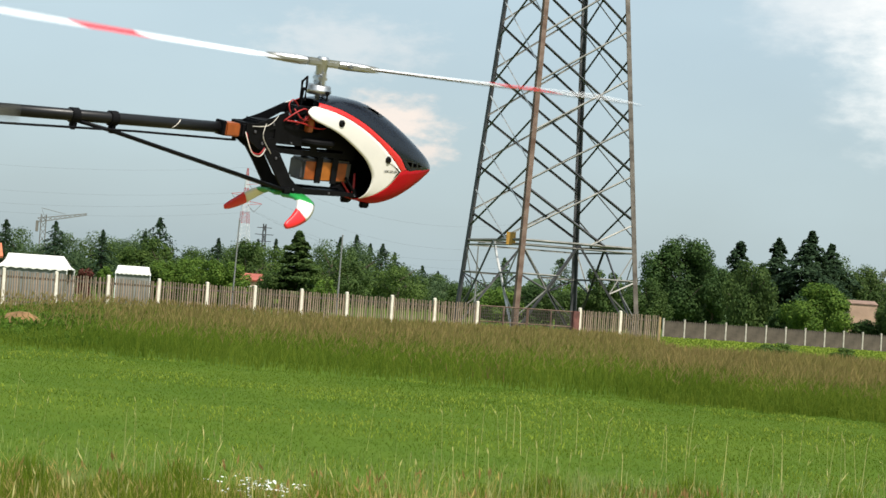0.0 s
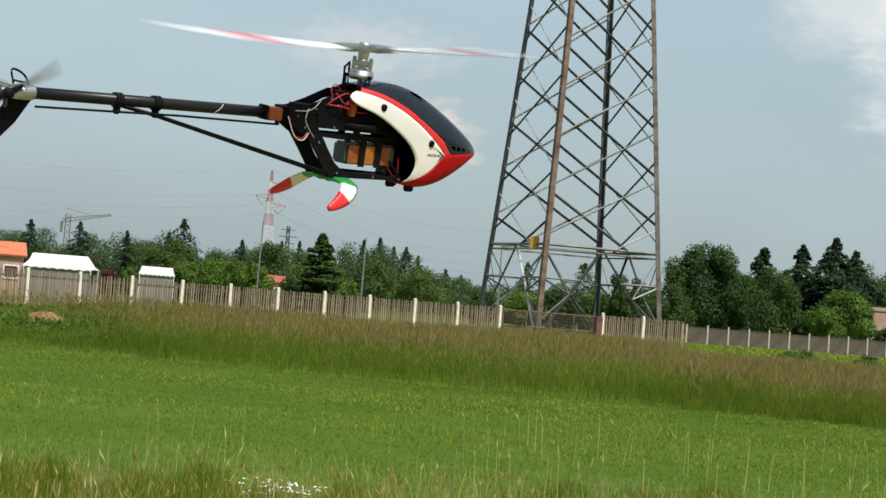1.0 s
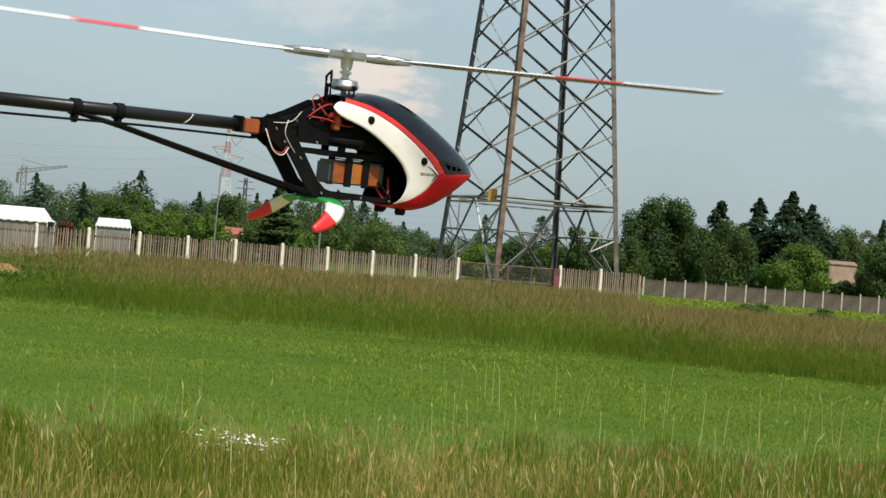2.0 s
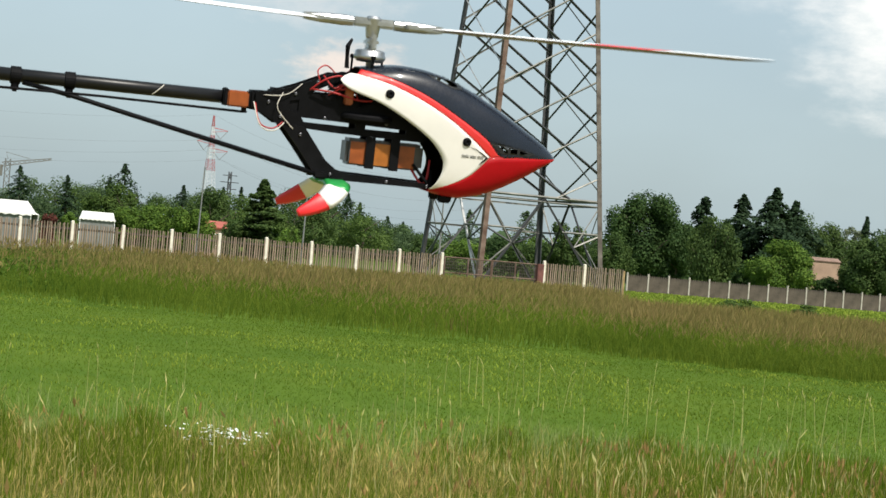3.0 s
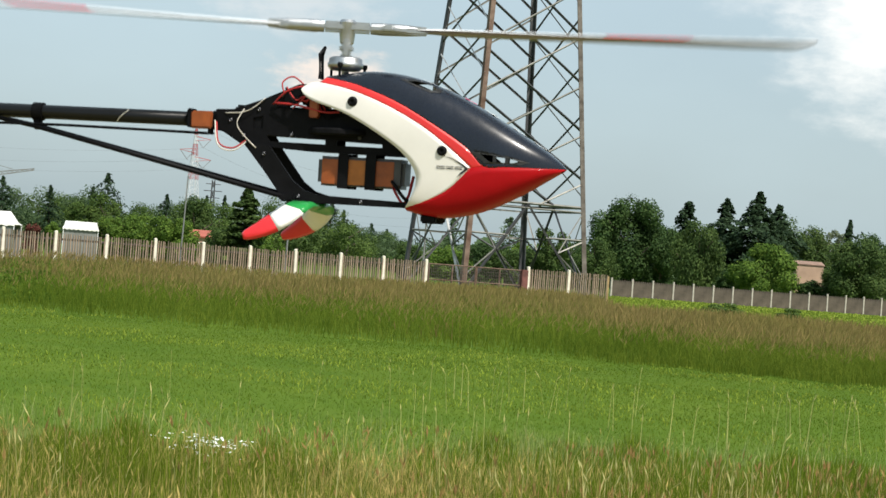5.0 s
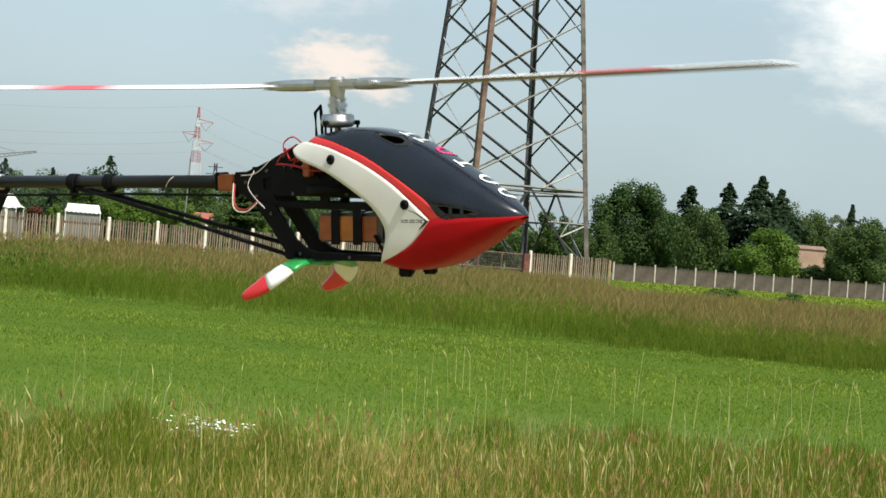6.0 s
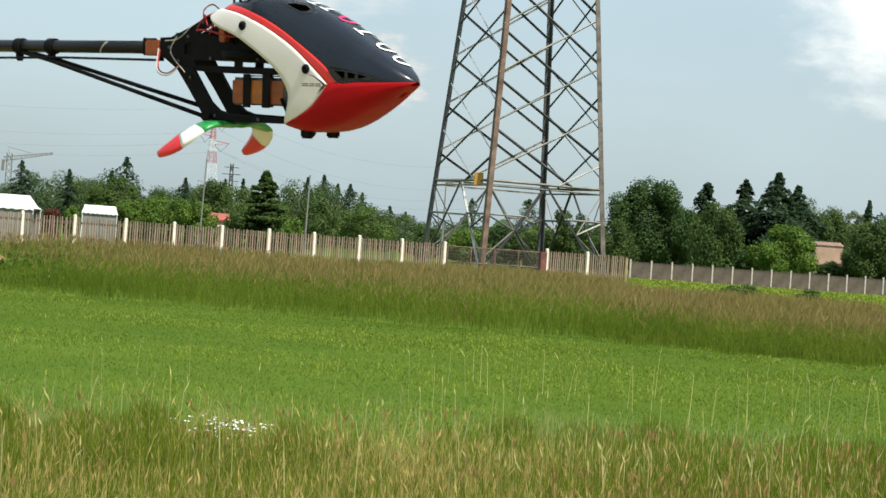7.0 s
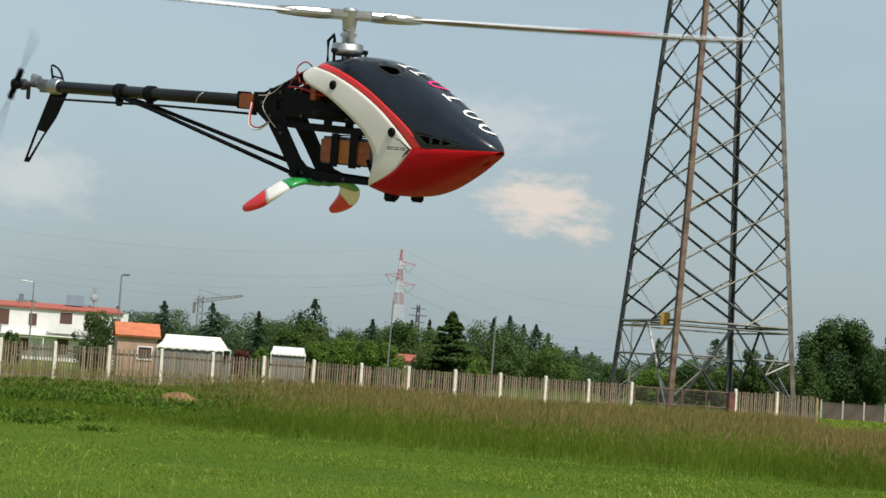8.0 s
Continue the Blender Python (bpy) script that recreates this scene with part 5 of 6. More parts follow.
def helicopter():
    base = thing("model_helicopter", "hovering black, red and white radio-controlled model helicopter", "model helicopter")
    solid = []
    # canopy panels
    white = part("canopy_side", shell(INNER, W_UP + W_DOWN, 60, 8), M_WHITE, base, "white glossy canopy side panel", True)
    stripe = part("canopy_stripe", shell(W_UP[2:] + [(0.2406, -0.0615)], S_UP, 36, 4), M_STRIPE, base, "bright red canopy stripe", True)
    bm = shell(S_UP + WAIST[1:], RIDGE, 110, 44, 1.9)
    cut = []
    for f in bm.faces:
        c = f.calc_center_median()
        if inside(c.x, c.z, SIDE_VENT) or inside(c.x, c.z, TOP_VENT):
            cut.append(f)
    bmesh.ops.delete(bm, geom=cut, context="FACES")
    # the upper shell's lower border follows the stripe, then the waist line to the nose
    black = part("canopy_top", bm, M_BLACK, base, "glossy black canopy top", True)
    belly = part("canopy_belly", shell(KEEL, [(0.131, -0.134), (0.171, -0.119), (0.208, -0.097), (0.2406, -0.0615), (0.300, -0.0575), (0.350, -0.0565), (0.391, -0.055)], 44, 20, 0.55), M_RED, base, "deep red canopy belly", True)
    solid += [white, stripe, black, belly]
    for o in solid:
        md = o.modifiers.new("thickness", "SOLIDIFY")
        md.thickness, md.offset = 0.0018, -1
        o.data.materials.append(M_PLASTIC)
        md.material_offset = 1
    # grommets
    for x, z in ((0.033, 0.039), (0.192, -0.036)):
        for s in (-1, 1):
            y = half_width(x, z)
            bm = bmesh.new()
            lathe(bm, [(0.0085, -0.002), (0.0085, 0.002), (0.006, 0.0045), (0.003, 0.0055), (0.003, 0.003)], Matrix.Translation((x, s * y, z)) @ Matrix.Rotation(radians(90 * s), 4, "X").inverted(), 16)
            part("grommet", bm, M_PLASTIC, base, smooth=True)
    # vents: a long slot above the waist and one beside the ridge
    for s in (-1, 1):
        for name, poly in (("side_vent", SIDE_VENT), ("top_vent", TOP_VENT)):
            bm = bmesh.new()
            small, n = shrunk(poly, 0.72), len(poly)
            outer = shrunk(poly, 1.10)
            for k in range(n):
                slot_skin(bm, s, [outer[k], outer[(k + 1) % n], small[(k + 1) % n], small[k]], 0.0012)
            if name == "side_vent":
                for x in (0.277, 0.297):
                    slot_skin(bm, s, [(x, -0.0385), (x + 0.006, -0.0395), (x + 0.006, -0.0525), (x, -0.0525)], 0.0005)
            part(name, bm, M_INK, base, "dark rim of a cooling slot")
        # side mark as plain bars with an arrow line
        for x0, x1 in ((0.184, 0.199), (0.201, 0.213), (0.215, 0.228)):
            bm = bmesh.new()
            for za, zb in ((-0.0655, -0.0642), (-0.0622, -0.0609)):
                slot_skin(bm, s, [(x0, za), (x1, za), (x1, zb), (x0, zb)], 0.0010)
            part("side_mark", bm, M_INK, base)
        bm = bmesh.new()
        arc = [(0.196, -0.044), (0.212, -0.048), (0.228, -0.056), (0.238, -0.063), (0.228, -0.072), (0.219, -0.078)]
        thick = [(0.196, -0.0445), (0.212, -0.0495), (0.226, -0.0580), (0.2325, -0.0632), (0.225, -0.0705), (0.219, -0.0778)]
        for k in range(len(arc) - 1):
            slot_skin(bm, s, [arc[k], arc[k + 1], thick[k + 1], thick[k]], 0.0008)
        part("side_arrow", bm, M_INK, base)
    # marks along the ridge as plain rings and bars
    for k, (x, ring) in enumerate(((0.150, 0), (0.180, 0), (0.222, 1), (0.262, 0), (0.308, 1), (0.345, 1))):
        bm = bmesh.new()
        w = 0.013
        hy = 0.026 - 0.03 * max(0.0, x - 0.25)
        if ring:
            for q in range(20):
                t0, t1 = 2 * math.pi * q / 20, 2 * math.pi * (q + 1) / 20
                ridge_skin(bm, [(x + w * r * math.cos(t), 0.014 + hy * r2 * math.sin(t)) for t, r, r2 in ((t0, 1, 1), (t1, 1, 1), (t1, 0.55, 0.78), (t0, 0.55, 0.78))])
        else:
            for q in range(8):
                y0, y1 = 0.014 - hy + 2 * hy * q / 8, 0.014 - hy + 2 * hy * (q + 1) / 8
                ridge_skin(bm, [(x - 0.003, y0), (x + 0.003, y0), (x + 0.003, y1), (x - 0.003, y1)])
            ridge_skin(bm, [(x - w * 0.8, 0.014 - hy), (x + w * 0.8, 0.014 - hy), (x + w * 0.8, 0.020 - hy), (x - w * 0.8, 0.020 - hy)])
        part("nose_mark", bm, M_MAGENTA if k == 2 else M_FLAGWHITE, base)
    frames(base)
    tail(base)
    rotor = head(base)
    return base, rotor


def slot_skin(bm, s, pts, lift):
    vs = [bm.verts.new((x, s * (half_width(x, z) + lift), z)) for x, z in pts]
    bm.faces.new(vs)


def ridge_skin(bm, pts):
    vs = []
    for x, y in pts:
        zt = z_at(RIDGE_F, x)
        lo, hi = -0.045, zt
        for _ in range(24):
            m = (lo + hi) / 2
            if half_width(x, m) > abs(y):
                lo = m
            else:
                hi = m
        vs.append(bm.verts.new((x, y * 1.01, lo + 0.0012)))
    bm.faces.new(vs)


def frames(base):
    upper = [(-0.215, 0.018), (-0.186, 0.019), (-0.134, 0.038), (-0.072, 0.066), (0.020, 0.072), (0.085, 0.026), (0.118, -0.020), (0.118, -0.048),
             (-0.060, -0.046), (-0.170, -0.040), (-0.200, -0.022), (-0.215, -0.016)]
    holes = [[(-0.125, -0.023), (-0.020, -0.025), (-0.020, -0.034), (-0.118, -0.033)], [(0.000, -0.026), (0.080, -0.028), (0.080, -0.035), (0.000, -0.035)],
             [(-0.110, 0.026), (-0.080, 0.042), (-0.052, 0.048), (-0.060, 0.018)], [(-0.150, -0.012), (-0.150, 0.006), (-0.132, 0.010), (-0.132, -0.012)],
             [(-0.04, 0.03), (0.0, 0.05), (0.02, 0.02), (-0.02, 0.005)]]
    lower = [(-0.165, -0.036), (-0.117, -0.040), (-0.104, -0.057), (-0.072, -0.098), (-0.050, -0.114), (-0.027, -0.120), (0.138, -0.125), (0.140, -0.134), (-0.059, -0.134), (-0.092, -0.124), (-0.127, -0.080)]
    for s in (-1, 1):
        bm = extrude_poly(bmesh.new(), upper, s * 0.026, s * 0.0285, holes)
        part("side_frame", bm, M_CARBON, base)
        bm = extrude_poly(bmesh.new(), lower, s * 0.030, s * 0.036)
        part("lower_frame", bm, M_PLASTIC, base)
        bm = bmesh.new()
        sweep(bm, [(0.152, s * 0.033, -0.137), (0.165, s * 0.033, -0.142), (0.180, s * 0.030, -0.150)], 0.007, 8)
        part("canopy_post", bm, M_PLASTIC, base)
        bm = bmesh.new()
        box(bm, (0.168, s * 0.034, -0.150), (0.026, 0.012, 0.016), bevel=0.003)
        part("foot_bumper", bm, M_PLASTIC, base)
        # servos on the frame
        for x, z, m in ((-0.040, 0.028, M_ORANGE), (0.012, 0.036, M_PLASTIC)):
            bm = bmesh.new()
            box(bm, (x, s * 0.034, z), (0.016, 0.016, 0.036), bevel=0.002)
            part("servo", bm, m, base)
        for k, (x, z) in enumerate(((-0.19, 0.0), (-0.165, -0.025), (-0.14, 0.02), (-0.08, -0.02), (-0.02, -0.015), (0.04, -0.02), (-0.10, 0.046), (-0.125, -0.055), (-0.06, -0.124), (0.05, -0.128), (0.13, -0.130))):
            bm = bmesh.new()
            yy = 0.0285 if z > -0.045 else 0.036
            lathe(bm, [(0.0032, 0), (0.0032, 0.002), (0.002, 0.0028), (0.001, 0.002)], Matrix.Translation((x, s * yy, z)) @ Matrix.Rotation(radians(-90 * s), 4, "X"), 10)
            part("bolt", bm, M_DARKMETAL, base)
    bm = bmesh.new()
    for x, z, sx, sz in ((-0.09, 0.002, 0.19, 0.050), (0.05, -0.002, 0.14, 0.046), (-0.02, 0.048, 0.10, 0.032), (0.04, -0.042, 0.17, 0.008)):
        box(bm, (x, 0, z), (sx, 0.050, sz), bevel=0.004)
    part("gear_housing", bm, M_PLASTIC, base)
    bm = bmesh.new()
    lathe(bm, [(0.012, -0.006), (0.055, -0.006), (0.058, -0.003), (0.058, 0.003), (0.055, 0.006), (0.012, 0.006)], Matrix.Translation((0, 0, -0.012)), 36)
    part("main_gear", bm, M_PLASTIC, base, smooth=False)
    bm = bmesh.new()
    lathe(bm, [(0.012, -0.03), (0.026, -0.028), (0.027, 0.02), (0.022, 0.026), (0.008, 0.03)], Matrix.Translation((0.075, 0, 0.005)), 20)
    part("motor", bm, M_DARKMETAL, base, smooth=True)
    # floor plate, batteries and straps
    bm = bmesh.new()
    box(bm, (0.03, 0, -0.1295), (0.21, 0.060, 0.005))
    part("floor_plate", bm, M_CARBON, base)
    bat = part("battery", box(bmesh.new(), (0.044, 0, -0.078), (0.152, 0.052, 0.050), bevel=0.006), M_SILVERFILM, base, "silver shrink-wrapped battery pack")
    for s in (-1, 1):
        for x, w, m in ((-0.004, 0.040, M_ORANGE), (0.038, 0.034, M_YELLOW), (0.082, 0.040, M_ORANGE)):
            bm = bmesh.new()
            box(bm, (x, s * 0.0262, -0.079), (w, 0.0012, 0.042), bevel=0.0004)
            part("battery_label", bm, m, bat, "orange battery label")
    for x in (0.014, 0.062):
        bm = bmesh.new()
        pts = [(x, 0.030, -0.106), (x, 0.0295, -0.052), (x, 0.020, -0.050), (x, -0.020, -0.050), (x, -0.0295, -0.052), (x, -0.030, -0.106)]
        sweep(bm, pts, 1.0, 4, flat=(0.011, 0.0014), up=(0, 1, 0))
        part("strap", box(bm, (x, -0.0295, -0.077), (0.017, 0.002, 0.060)) and box(bm, (x, 0.0295, -0.077), (0.017, 0.002, 0.060)), M_PLASTIC, base, "black fabric battery strap")
    # wiring
    rnd = random.Random(8)
    wires = [([(-0.115, -0.032, 0.030), (-0.090, -0.040, 0.052), (-0.060, -0.036, 0.062), (-0.045, -0.032, 0.050)], M_REDWIRE, 0.0016),
             ([(-0.110, -0.036, 0.032), (-0.070, -0.042, 0.030), (-0.020, -0.040, 0.020), (0.020, -0.038, 0.024)], M_REDWIRE, 0.0018),
             ([(-0.096, -0.030, 0.048), (-0.102, -0.026, 0.068), (-0.085, -0.020, 0.079), (-0.064, -0.016, 0.064)], M_REDWIRE, 0.0014),
             ([(-0.215, -0.030, -0.004), (-0.205, -0.042, -0.040), (-0.180, -0.042, -0.048), (-0.160, -0.034, -0.034)], M_REDWIRE, 0.0014),
             ([(-0.218, -0.030, -0.002), (-0.205, -0.046, -0.044), (-0.178, -0.044, -0.052), (-0.158, -0.036, -0.036)], M_PALEWIRE, 0.0012),
             ([(-0.165, -0.034, 0.020), (-0.175, -0.040, -0.004), (-0.165, -0.040, -0.022), (-0.140, -0.036, -0.046)], M_PALEWIRE, 0.0009),
             ([(-0.13, -0.03, 0.04), (-0.15, -0.034, 0.022), (-0.17, -0.034, 0.014), (-0.20, -0.03, 0.012)], M_PALEWIRE, 0.0008),
             ([(0.10, -0.030, -0.09), (0.125, -0.036, -0.118), (0.138, -0.030, -0.125), (0.140, -0.016, -0.10)], M_PLASTIC, 0.003),
             ([(0.10, -0.020, -0.10), (0.120, -0.030, -0.126), (0.130, -0.030, -0.115), (0.135, -0.02, -0.08)], M_REDWIRE, 0.0025)]
    for k in range(7):
        x = rnd.uniform(-0.115, -0.02)
        wires.append(([(x, -0.034, rnd.uniform(0.02, 0.06)), (x + 0.02, -0.044, rnd.uniform(0.03, 0.07)), (x + 0.035, -0.040, rnd.uniform(0.02, 0.06)), (x + 0.05, -0.032, rnd.uniform(0.02, 0.05))], M_REDWIRE if k % 3 else M_PLASTIC, 0.0014))
    for pts, m, r in wires:
        bm = bmesh.new()
        sweep(bm, [tuple(p) for p in curve(pts, 14)], r, 6)
        part("wire", bm, m, base, smooth=True)
    # tricolour skids
    for s in (-1, 1):
        path = curve([(-0.052, s * 0.012, -0.140), (-0.050, s * 0.048, -0.138), (-0.054, s * 0.078, -0.146), (-0.072, s * 0.097, -0.164), (-0.100, s * 0.106, -0.182), (-0.130, s * 0.110, -0.196)], 25)
        for name, m, i0, i1 in (("skid_root", M_GREEN, 0, 10), ("skid_middle", M_FLAGWHITE, 10, 16), ("skid_tip", M_FLAGRED, 16, 24)):
            bm = bmesh.new()
            prev = None
            for i in range(i0, i1 + 1):
                w = 0.0265 * (1 - 0.76 * (i / 24) ** 2.6)
                p = path[i]
                t = (path[min(24, i + 1)] - path[max(0, i - 1)]).normalized()
                across = Vector((1, 0, 0)) - t * t.x
                across.normalize()
                nrm = t.cross(across) * (0.0062 - 0.0026 * i / 24)
                ring = [bm.verts.new(p + across * w * a + nrm * b) for a, b in ((-1, 0), (-0.6, 1), (0.6, 1), (1, 0), (0.6, -1), (-0.6, -1))]
                if prev:
                    for k in range(6):
                        bm.faces.new((prev[k], prev[(k + 1) % 6], ring[(k + 1) % 6], ring[k]))
                elif i == 0:
                    bm.faces.new(ring[::-1])
                prev = ring
            bm.faces.new(prev)
            part(name, bm, m, base, {"skid_root": "green skid root", "skid_middle": "white skid section", "skid_tip": "red skid tip"}[name], smooth=True)
        bm = bmesh.new()
        box(bm, (-0.052, s * 0.030, -0.136), (0.030, 0.030, 0.012), bevel=0.003)
        part("skid_mount", bm, M_PLASTIC, base)


def tail(base):
    boom = part("tail_boom", sweep(bmesh.new(), [(-0.205, 0, 0), (-0.5, 0, 0), (-0.885, 0, 0)], 0.0125, 20), M_BOOM, base, "glossy black tail boom", smooth=True)
    bm = bmesh.new()
    box(bm, (-0.212, 0, 0), (0.028, 0.046, 0.036), bevel=0.005)
    box(bm, (-0.198, 0, -0.004), (0.036, 0.055, 0.030), bevel=0.004)
    part("boom_holder", bm, M_PLASTIC, base)
    sv = part("tail_servo", box(bmesh.new(), (-0.246, -0.004, -0.001), (0.040, 0.036, 0.030), bevel=0.003), M_ORANGE, base, "servo with an orange label")
    part("servo_cap", box(bmesh.new(), (-0.224, -0.004, -0.001), (0.008, 0.030, 0.032), bevel=0.002), M_PLASTIC, sv)
    part("servo_cap", box(bmesh.new(), (-0.269, -0.004, 0.001), (0.008, 0.034, 0.033), bevel=0.002), M_PLASTIC, sv)
    bm = bmesh.new()
    box(bm, (-0.246, -0.010, -0.0235), (0.042, 0.006, 0.003), bevel=0.001)
    lathe(bm, [(0.005, -0.004), (0.005, 0.006), (0.003, 0.008)], Matrix.Translation((-0.232, -0.010, -0.022)), 12)
    part("servo_horn", bm, M_PLASTIC, sv)
    # a thin pale line on the boom
    bm = bmesh.new()
    arc = [(-0.395 + 0.013 * math.sin(t), -0.0128 * math.cos(t), 0.0128 * math.sin(t)) for t in [k * 0.14 - 0.9 for k in range(14)]]
    sweep(bm, arc, 0.0011, 5)
    part("boom_mark", bm, M_PALEWIRE, boom, "thin pale line")
    part("push_rod", sweep(bmesh.new(), [(-0.236, -0.012, -0.024), (-0.5, -0.014, -0.022), (-0.86, -0.018, -0.026)], 0.0026, 8), M_CARBON, base)
    for x, d in ((-0.654, -0.02), (-0.556, -0.022)):
        bm = bmesh.new()
        lathe(bm, [(0.0135, -0.010), (0.016, -0.009), (0.016, 0.009), (0.0135, 0.010)], Matrix.Translation((x, 0, 0)) @ Matrix.Rotation(radians(90), 4, "Y"), 20)
        box(bm, (x, -0.002, d), (0.014, 0.014, 0.020), bevel=0.003)
        part("boom_clamp", bm, M_PLASTIC, base)
    for s in (-1, 1):
        bm = bmesh.new()
        sweep(bm, [(-0.640, s * 0.008, -0.012), (-0.552, s * 0.013, -0.027), (-0.082, s * 0.038, -0.127)], 0.0042, 10)
        part("boom_strut", bm, M_CARBON, base, smooth=True)
        bm = bmesh.new()
        box(bm, (-0.080, s * 0.038, -0.127), (0.026, 0.009, 0.014), bevel=0.003)
        part("strut_end", bm, M_PLASTIC, base)
    # gearbox, fin and guard
    bm = bmesh.new()
    lathe(bm, [(0.0135, -0.018), (0.0155, -0.016), (0.0165, 0.012), (0.013, 0.020)], Matrix.Translation((-0.875, 0, 0)) @ Matrix.Rotation(radians(-90), 4, "Y"), 18)
    box(bm, (-0.905, 0.000, 0.000), (0.040, 0.030, 0.028), bevel=0.006)
    box(bm, (-0.938, -0.004, 0.004), (0.036, 0.026, 0.018), bevel=0.005)
    sweep(bm, [(-0.925, -0.006, 0.014), (-0.948, -0.006, 0.018)], 0.007, 10)
    part("tail_gearbox", bm, M_METAL, base, "bare metal tail gearbox")
    fin = [(-0.849, -0.010), (-0.908, -0.012), (-0.951, -0.089), (-0.991, -0.166), (-0.974, -0.166), (-0.930, -0.112), (-0.886, -0.066)]
    slot = [[(-0.922, -0.098), (-0.948, -0.095), (-0.979, -0.154), (-0.973, -0.156)]]
    part("tail_fin", extrude_poly(bmesh.new(), fin, 0.012, 0.0145, slot), M_CARBON, base)
    bm = bmesh.new()
    sweep(bm, [tuple(p) for p in curve([(-0.862, 0.010, 0.010), (-0.875, 0.010, 0.032), (-0.895, 0.010, 0.043), (-0.908, 0.010, 0.042), (-0.900, 0.010, 0.015)], 16)], 0.0024, 6)
    sweep(bm, [(-0.868, 0.010, 0.018), (-0.902, 0.010, 0.022)], 0.002, 6)
    part("tail_guard", bm, M_CARBON, base)
    # pitch slider
    bm = bmesh.new()
    sweep(bm, [(-0.945, -0.014, 0), (-0.945, -0.060, 0)], 0.004, 10)
    lathe(bm, [(0.008, 0), (0.012, 0.004), (0.012, 0.012), (0.008, 0.016)], Matrix.Translation((-0.945, -0.024, 0)) @ Matrix.Rotation(radians(90), 4, "X"), 16)
    box(bm, (-0.935, -0.026, -0.014), (0.008, 0.008, 0.034), bevel=0.002)
    part("pitch_slider", bm, M_DARKMETAL, base)


def head(base):
    bm = bmesh.new()
    sweep(bm, [(0, 0, 0.05), (0, 0, 0.168)], 0.006, 14)
    part("mast", bm, M_METAL, base, smooth=True)
    bm = bmesh.new()
    lathe(bm, [(0.010, -0.011), (0.024, -0.010), (0.030, -0.004), (0.031, 0.002), (0.0285, 0.004), (0.0285, 0.010), (0.024, 0.013), (0.010, 0.014)], Matrix.Translation((0, 0, 0.104)), 24)
    part("swashplate", bm, M_METAL, base, "polished metal swashplate", smooth=True)
    for a in (30, 150, 270):
        c, s = math.cos(radians(a)) * 0.034, math.sin(radians(a)) * 0.034
        bm = bmesh.new()
        sweep(bm, [(c, s, 0.050), (c, s, 0.102)], 0.0022, 8)
        lathe(bm, [(0.004, -0.004), (0.005, 0), (0.004, 0.004)], Matrix.Translation((c, s, 0.102)), 10)
        part("link_rod", bm, M_PLASTIC, base)
    # guide behind the mast
    bm = bmesh.new()
    sweep(bm, [(-0.042, -0.008, 0.078), (-0.044, -0.008, 0.120), (-0.038, 0, 0.132), (-0.044, 0.008, 0.120), (-0.042, 0.008, 0.078)], 0.003, 8)
    part("swash_guide", bm, M_PLASTIC, base)
    rotor = new("main_rotor")
    rotor.parent = base
    bm = bmesh.new()
    lathe(bm, [(0.009, -0.030), (0.012, -0.026), (0.014, -0.008), (0.016, 0.008), (0.011, 0.013)], Matrix(), 20)
    box(bm, (0, 0, 0.0), (0.085, 0.026, 0.018), bevel=0.005)
    for s in (-1, 1):
        box(bm, (0, s * 0.022, -0.036), (0.010, 0.008, 0.030), bevel=0.002)
    box(bm, (0, 0, -0.036), (0.022, 0.042, 0.014), bevel=0.004)
    box(bm, (0, 0, -0.049), (0.018, 0.026, 0.010), bevel=0.003)
    part("hub", bm, M_METAL, rotor, "bright metal rotor hub")
    for s in (-1, 1):
        bm = bmesh.new()
        sweep(bm, [(s * 0.040, 0, 0), (s * 0.060, 0, 0), (s * 0.100, 0, 0), (s * 0.128, 0, 0)], [0.010, 0.011, 0.010, 0.008], 12)
        box(bm, (s * 0.118, 0, 0), (0.040, 0.020, 0.014), bevel=0.003)
        box(bm, (s * 0.070, s * -0.022, 0.0), (0.022, 0.034, 0.010), bevel=0.002)
        part("blade_grip", bm, M_METAL, rotor, "bright metal blade grip", smooth=False)
        for name, m, r0, r1 in (("blade", M_BLADE, 0.115, 0.440), ("blade_band", M_FLAGRED, 0.440, 0.585), ("blade_end", M_BLADE, 0.585, 0.790)):
            bm = bmesh.new()
            prev = None
            for q in range(5):
                r = r0 + (r1 - r0) * q / 4
                chord = 0.060 if r > 0.17 else 0.030 + (r - 0.115) * 0.55
                if r > 0.76:
                    chord *= 1 - (r - 0.76) * 9
                z = 0.014 * ((r - 0.1) / 0.7) ** 1.3
                lead = 0.35 * chord
                tw = 0.10
                ring = []
                for u, th in ((0.0, 0.0), (0.12, 0.42), (0.4, 0.5), (1.0, 0.03), (0.4, -0.5), (0.12, -0.42)):
                    yy = lead - u * chord
                    ring.append(bm.verts.new((s * r, -s * yy, z + th * 0.0075 + yy * tw)))
                if prev:
                    for k in range(6):
                        bm.faces.new((prev[k], prev[(k + 1) % 6], ring[(k + 1) % 6], ring[k]))
                else:
                    bm.faces.new(ring[::-1])
                prev = ring
            bm.faces.new(prev)
            bm.normal_update()
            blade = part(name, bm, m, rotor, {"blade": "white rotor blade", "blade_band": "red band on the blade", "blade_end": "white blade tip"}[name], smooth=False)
            # faces turned downwards take the dark grey material
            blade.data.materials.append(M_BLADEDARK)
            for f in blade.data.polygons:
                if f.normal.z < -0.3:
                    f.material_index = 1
    rotor.matrix_local = pose(0, 0, 0.168)
    tr = new("tail_rotor")
    tr.parent = base
    bm = bmesh.new()
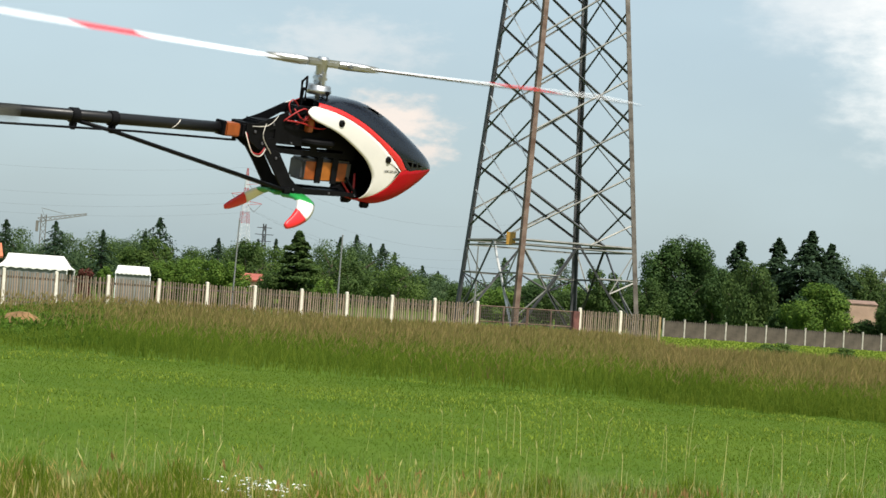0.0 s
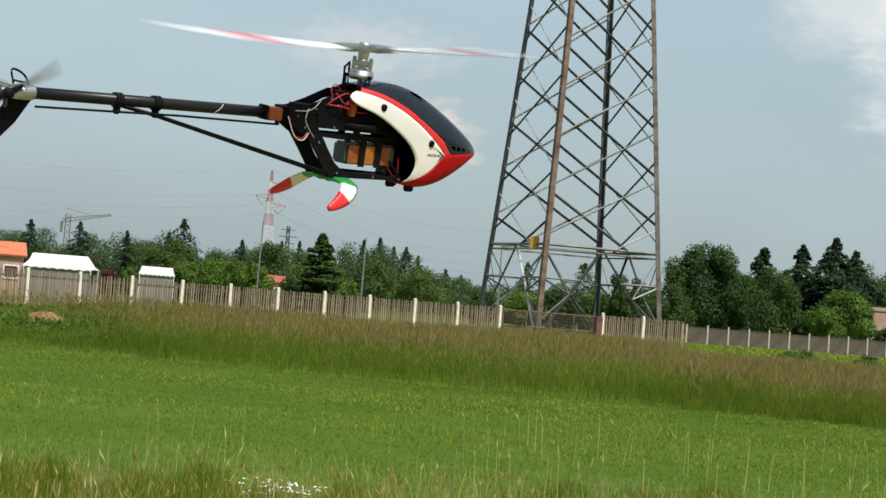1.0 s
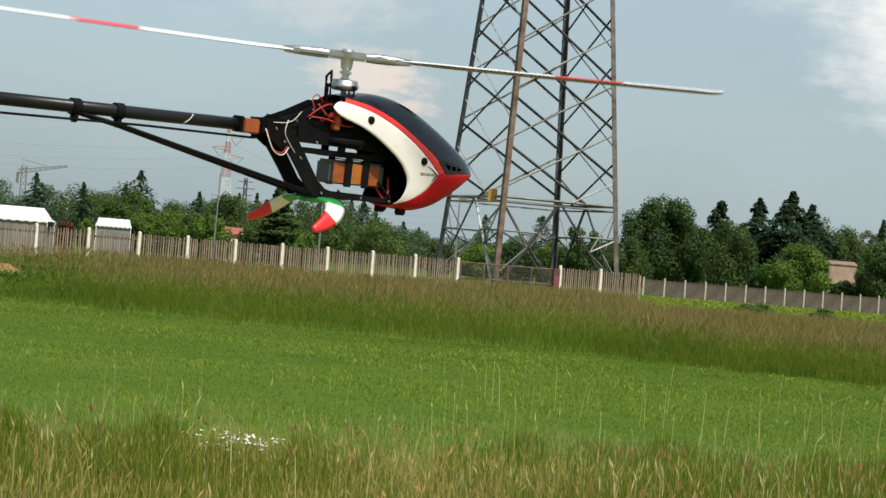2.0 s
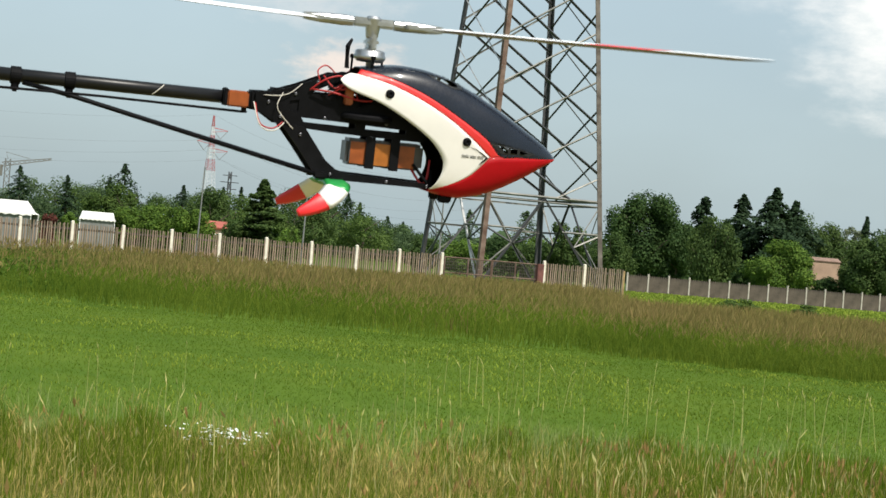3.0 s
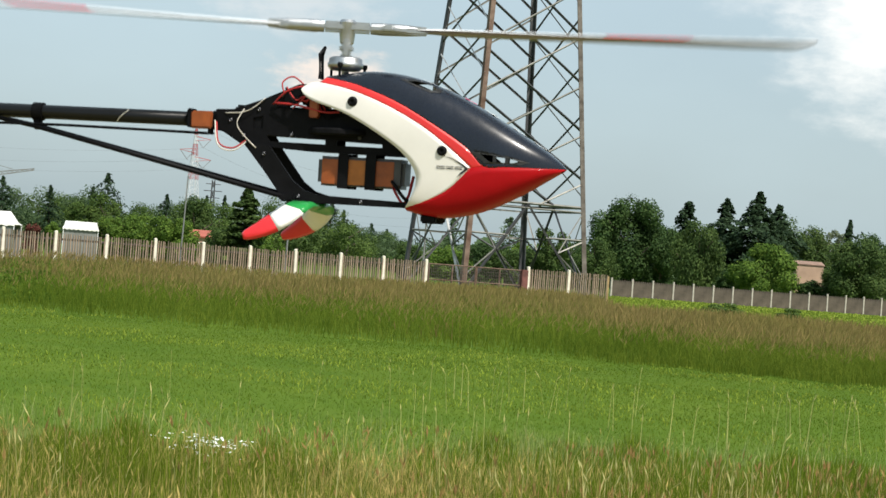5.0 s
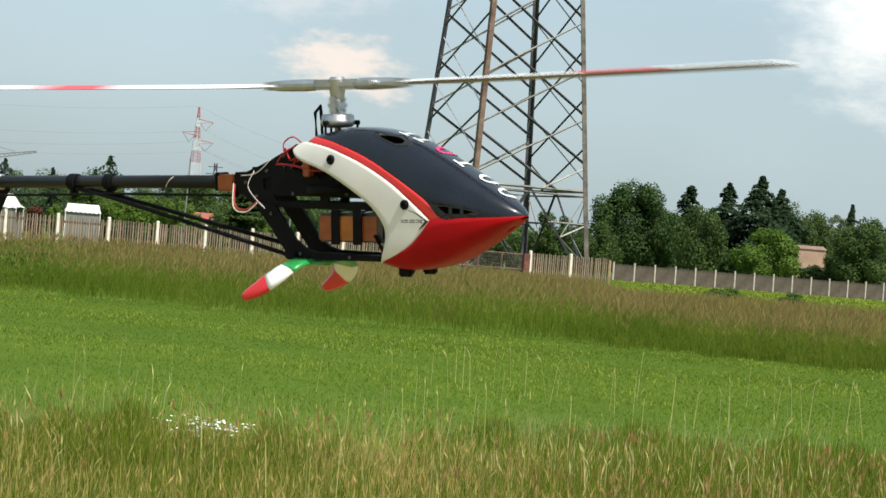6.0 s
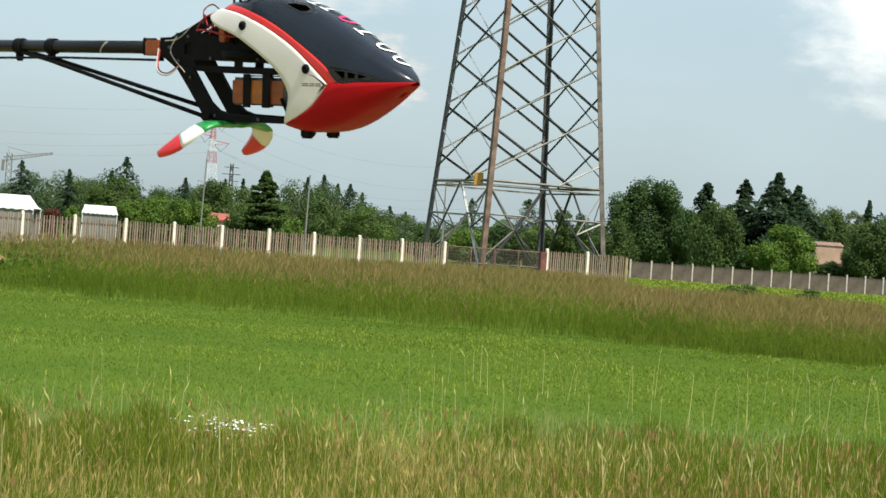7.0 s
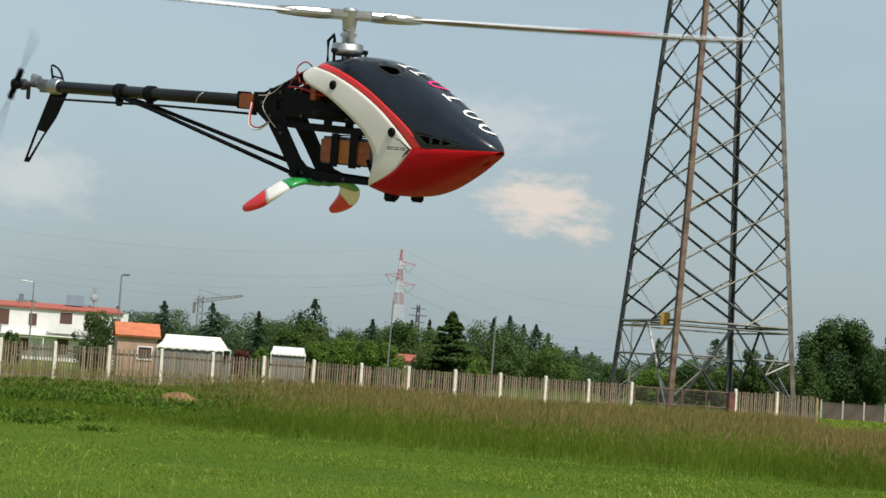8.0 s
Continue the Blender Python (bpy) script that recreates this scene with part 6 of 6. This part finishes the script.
    lathe(bm, [(0.006, -0.008), (0.011, -0.006), (0.011, 0.006), (0.005, 0.010)], Matrix(), 14)
    for s in (-1, 1):
        box(bm, (s * 0.020, 0, 0), (0.036, 0.012, 0.012), bevel=0.003)
    part("tail_hub", bm, M_PLASTIC, tr)
    for s in (-1, 1):
        bm = bmesh.new()
        prev = None
        for r, c in ((0.030, 0.010), (0.06, 0.015), (0.11, 0.014), (0.128, 0.008)):
            ring = [bm.verts.new((s * r, c * u, v * 0.003 + u * 0.006)) for u, v in ((-0.5, 0), (0, 0.6), (0.5, 0), (0, -0.6))]
            if prev:
                for k in range(4):
                    bm.faces.new((prev[k], prev[(k + 1) % 4], ring[(k + 1) % 4], ring[k]))
            else:
                bm.faces.new(ring[::-1])
            prev = ring
        bm.faces.new(prev)
        part("tail_blade", bm, M_TAILBLADE, tr, "pale grey tail blade")
    tr.matrix_local = pose(-0.945, -0.052, 0, 90, 0, 0)
    return rotor, tr


HELI, (MAIN_ROTOR, TAIL_ROTOR) = helicopter()

# seconds, place of the mast at the boom's height, turn in degrees
HELI_ROWS = [
    (0.0, -0.4356, 4.6620, 1.7213, 10.65, -2.55, 46.43),
    (0.5, -0.4392, 4.7841, 1.7964, 10.03, -4.73, 44.83),
    (1.0, -0.4015, 4.7291, 1.7719, 9.64, -3.20, 44.45),
    (1.5, -0.3419, 4.5539, 1.6866, 5.32, -1.72, 45.57),
    (1.7, -0.3200, 4.4591, 1.6377, 4.04, -1.33, 45.31),
    (2.8, -0.2301, 3.9279, 1.5817, 6.22, 0.99, 24.17),
    (3.0, -0.1949, 3.8808, 1.6194, 5.89, 0.04, 16.01),
    (3.5, -0.1499, 3.6577, 1.7038, 2.96, -1.60, 12.93),
    (4.0, -0.1500, 3.5210, 1.7422, 3.51, -0.17, 1.26),
    (4.5, -0.1692, 3.4176, 1.7157, 1.71, -0.73, -6.56),
    (4.7, -0.1825, 3.4729, 1.6688, 1.57, -0.42, -8.03),
    (5.8, -0.1729, 3.4515, 1.4162, 4.39, -2.54, -32.77),
    (6.0, -0.1830, 3.5212, 1.4551, 5.88, -2.47, -36.32),
    (6.5, -0.2540, 3.6388, 1.5526, 5.33, -2.59, -38.56),
    (7.0, -0.3949, 3.7020, 1.6890, 5.60, 0.75, -38.33),
    (7.5, -0.5236, 3.7023, 1.8054, 6.15, 3.60, -37.30),
    (8.0, -0.5733, 3.6399, 1.8235, 5.34, 5.15, -36.74),
]


def motions():
    walk(HELI, [(t, pose(*v)) for t, *v in HELI_ROWS])
    # both rotors turn in even steps from each anchor angle to the next
    anchors = ROTOR_ANGLES
    rows, rows_t = [], []
    total = 0.0
    angle = anchors[0][1]
    rows.append((0.0, pose(0, 0, 0.168, 0, 0, angle)))
    for (t0, a0), (t1, a1) in zip(anchors, anchors[1:]):
        n = round((t1 - t0) * 30)
        want = (angle - a1) % 180.0
        turns = math.floor((84.0 * n - want) / 180.0)
        step = (want + 180.0 * turns) / n
        for k in range(1, n + 1):
            angle -= step
            rows.append((t0 + k / 30, pose(0, 0, 0.168, 0, 0, angle)))
    walk(MAIN_ROTOR, rows)
    walk(TAIL_ROTOR, [(k / 30, pose(-0.945, -0.052, 0, 90, 0, 0) @ pose(0, 0, 0, 0, 0, -k * 83.0)) for k in range(241)])


ROTOR_ANGLES = [(0.0, -20.0), (0.5, 24.0), (1.0, 22.0), (1.5, -37.0), (1.7, -35.0), (2.8, -5.0), (3.0, 0.0), (3.5, 10.0), (4.0, 20.0), (4.5, 30.0), (4.7, 30.0), (5.8, 27.0), (6.0, 15.0), (6.5, 62.0), (7.0, 62.0), (7.5, 66.0), (8.0, 61.0)]


motions()
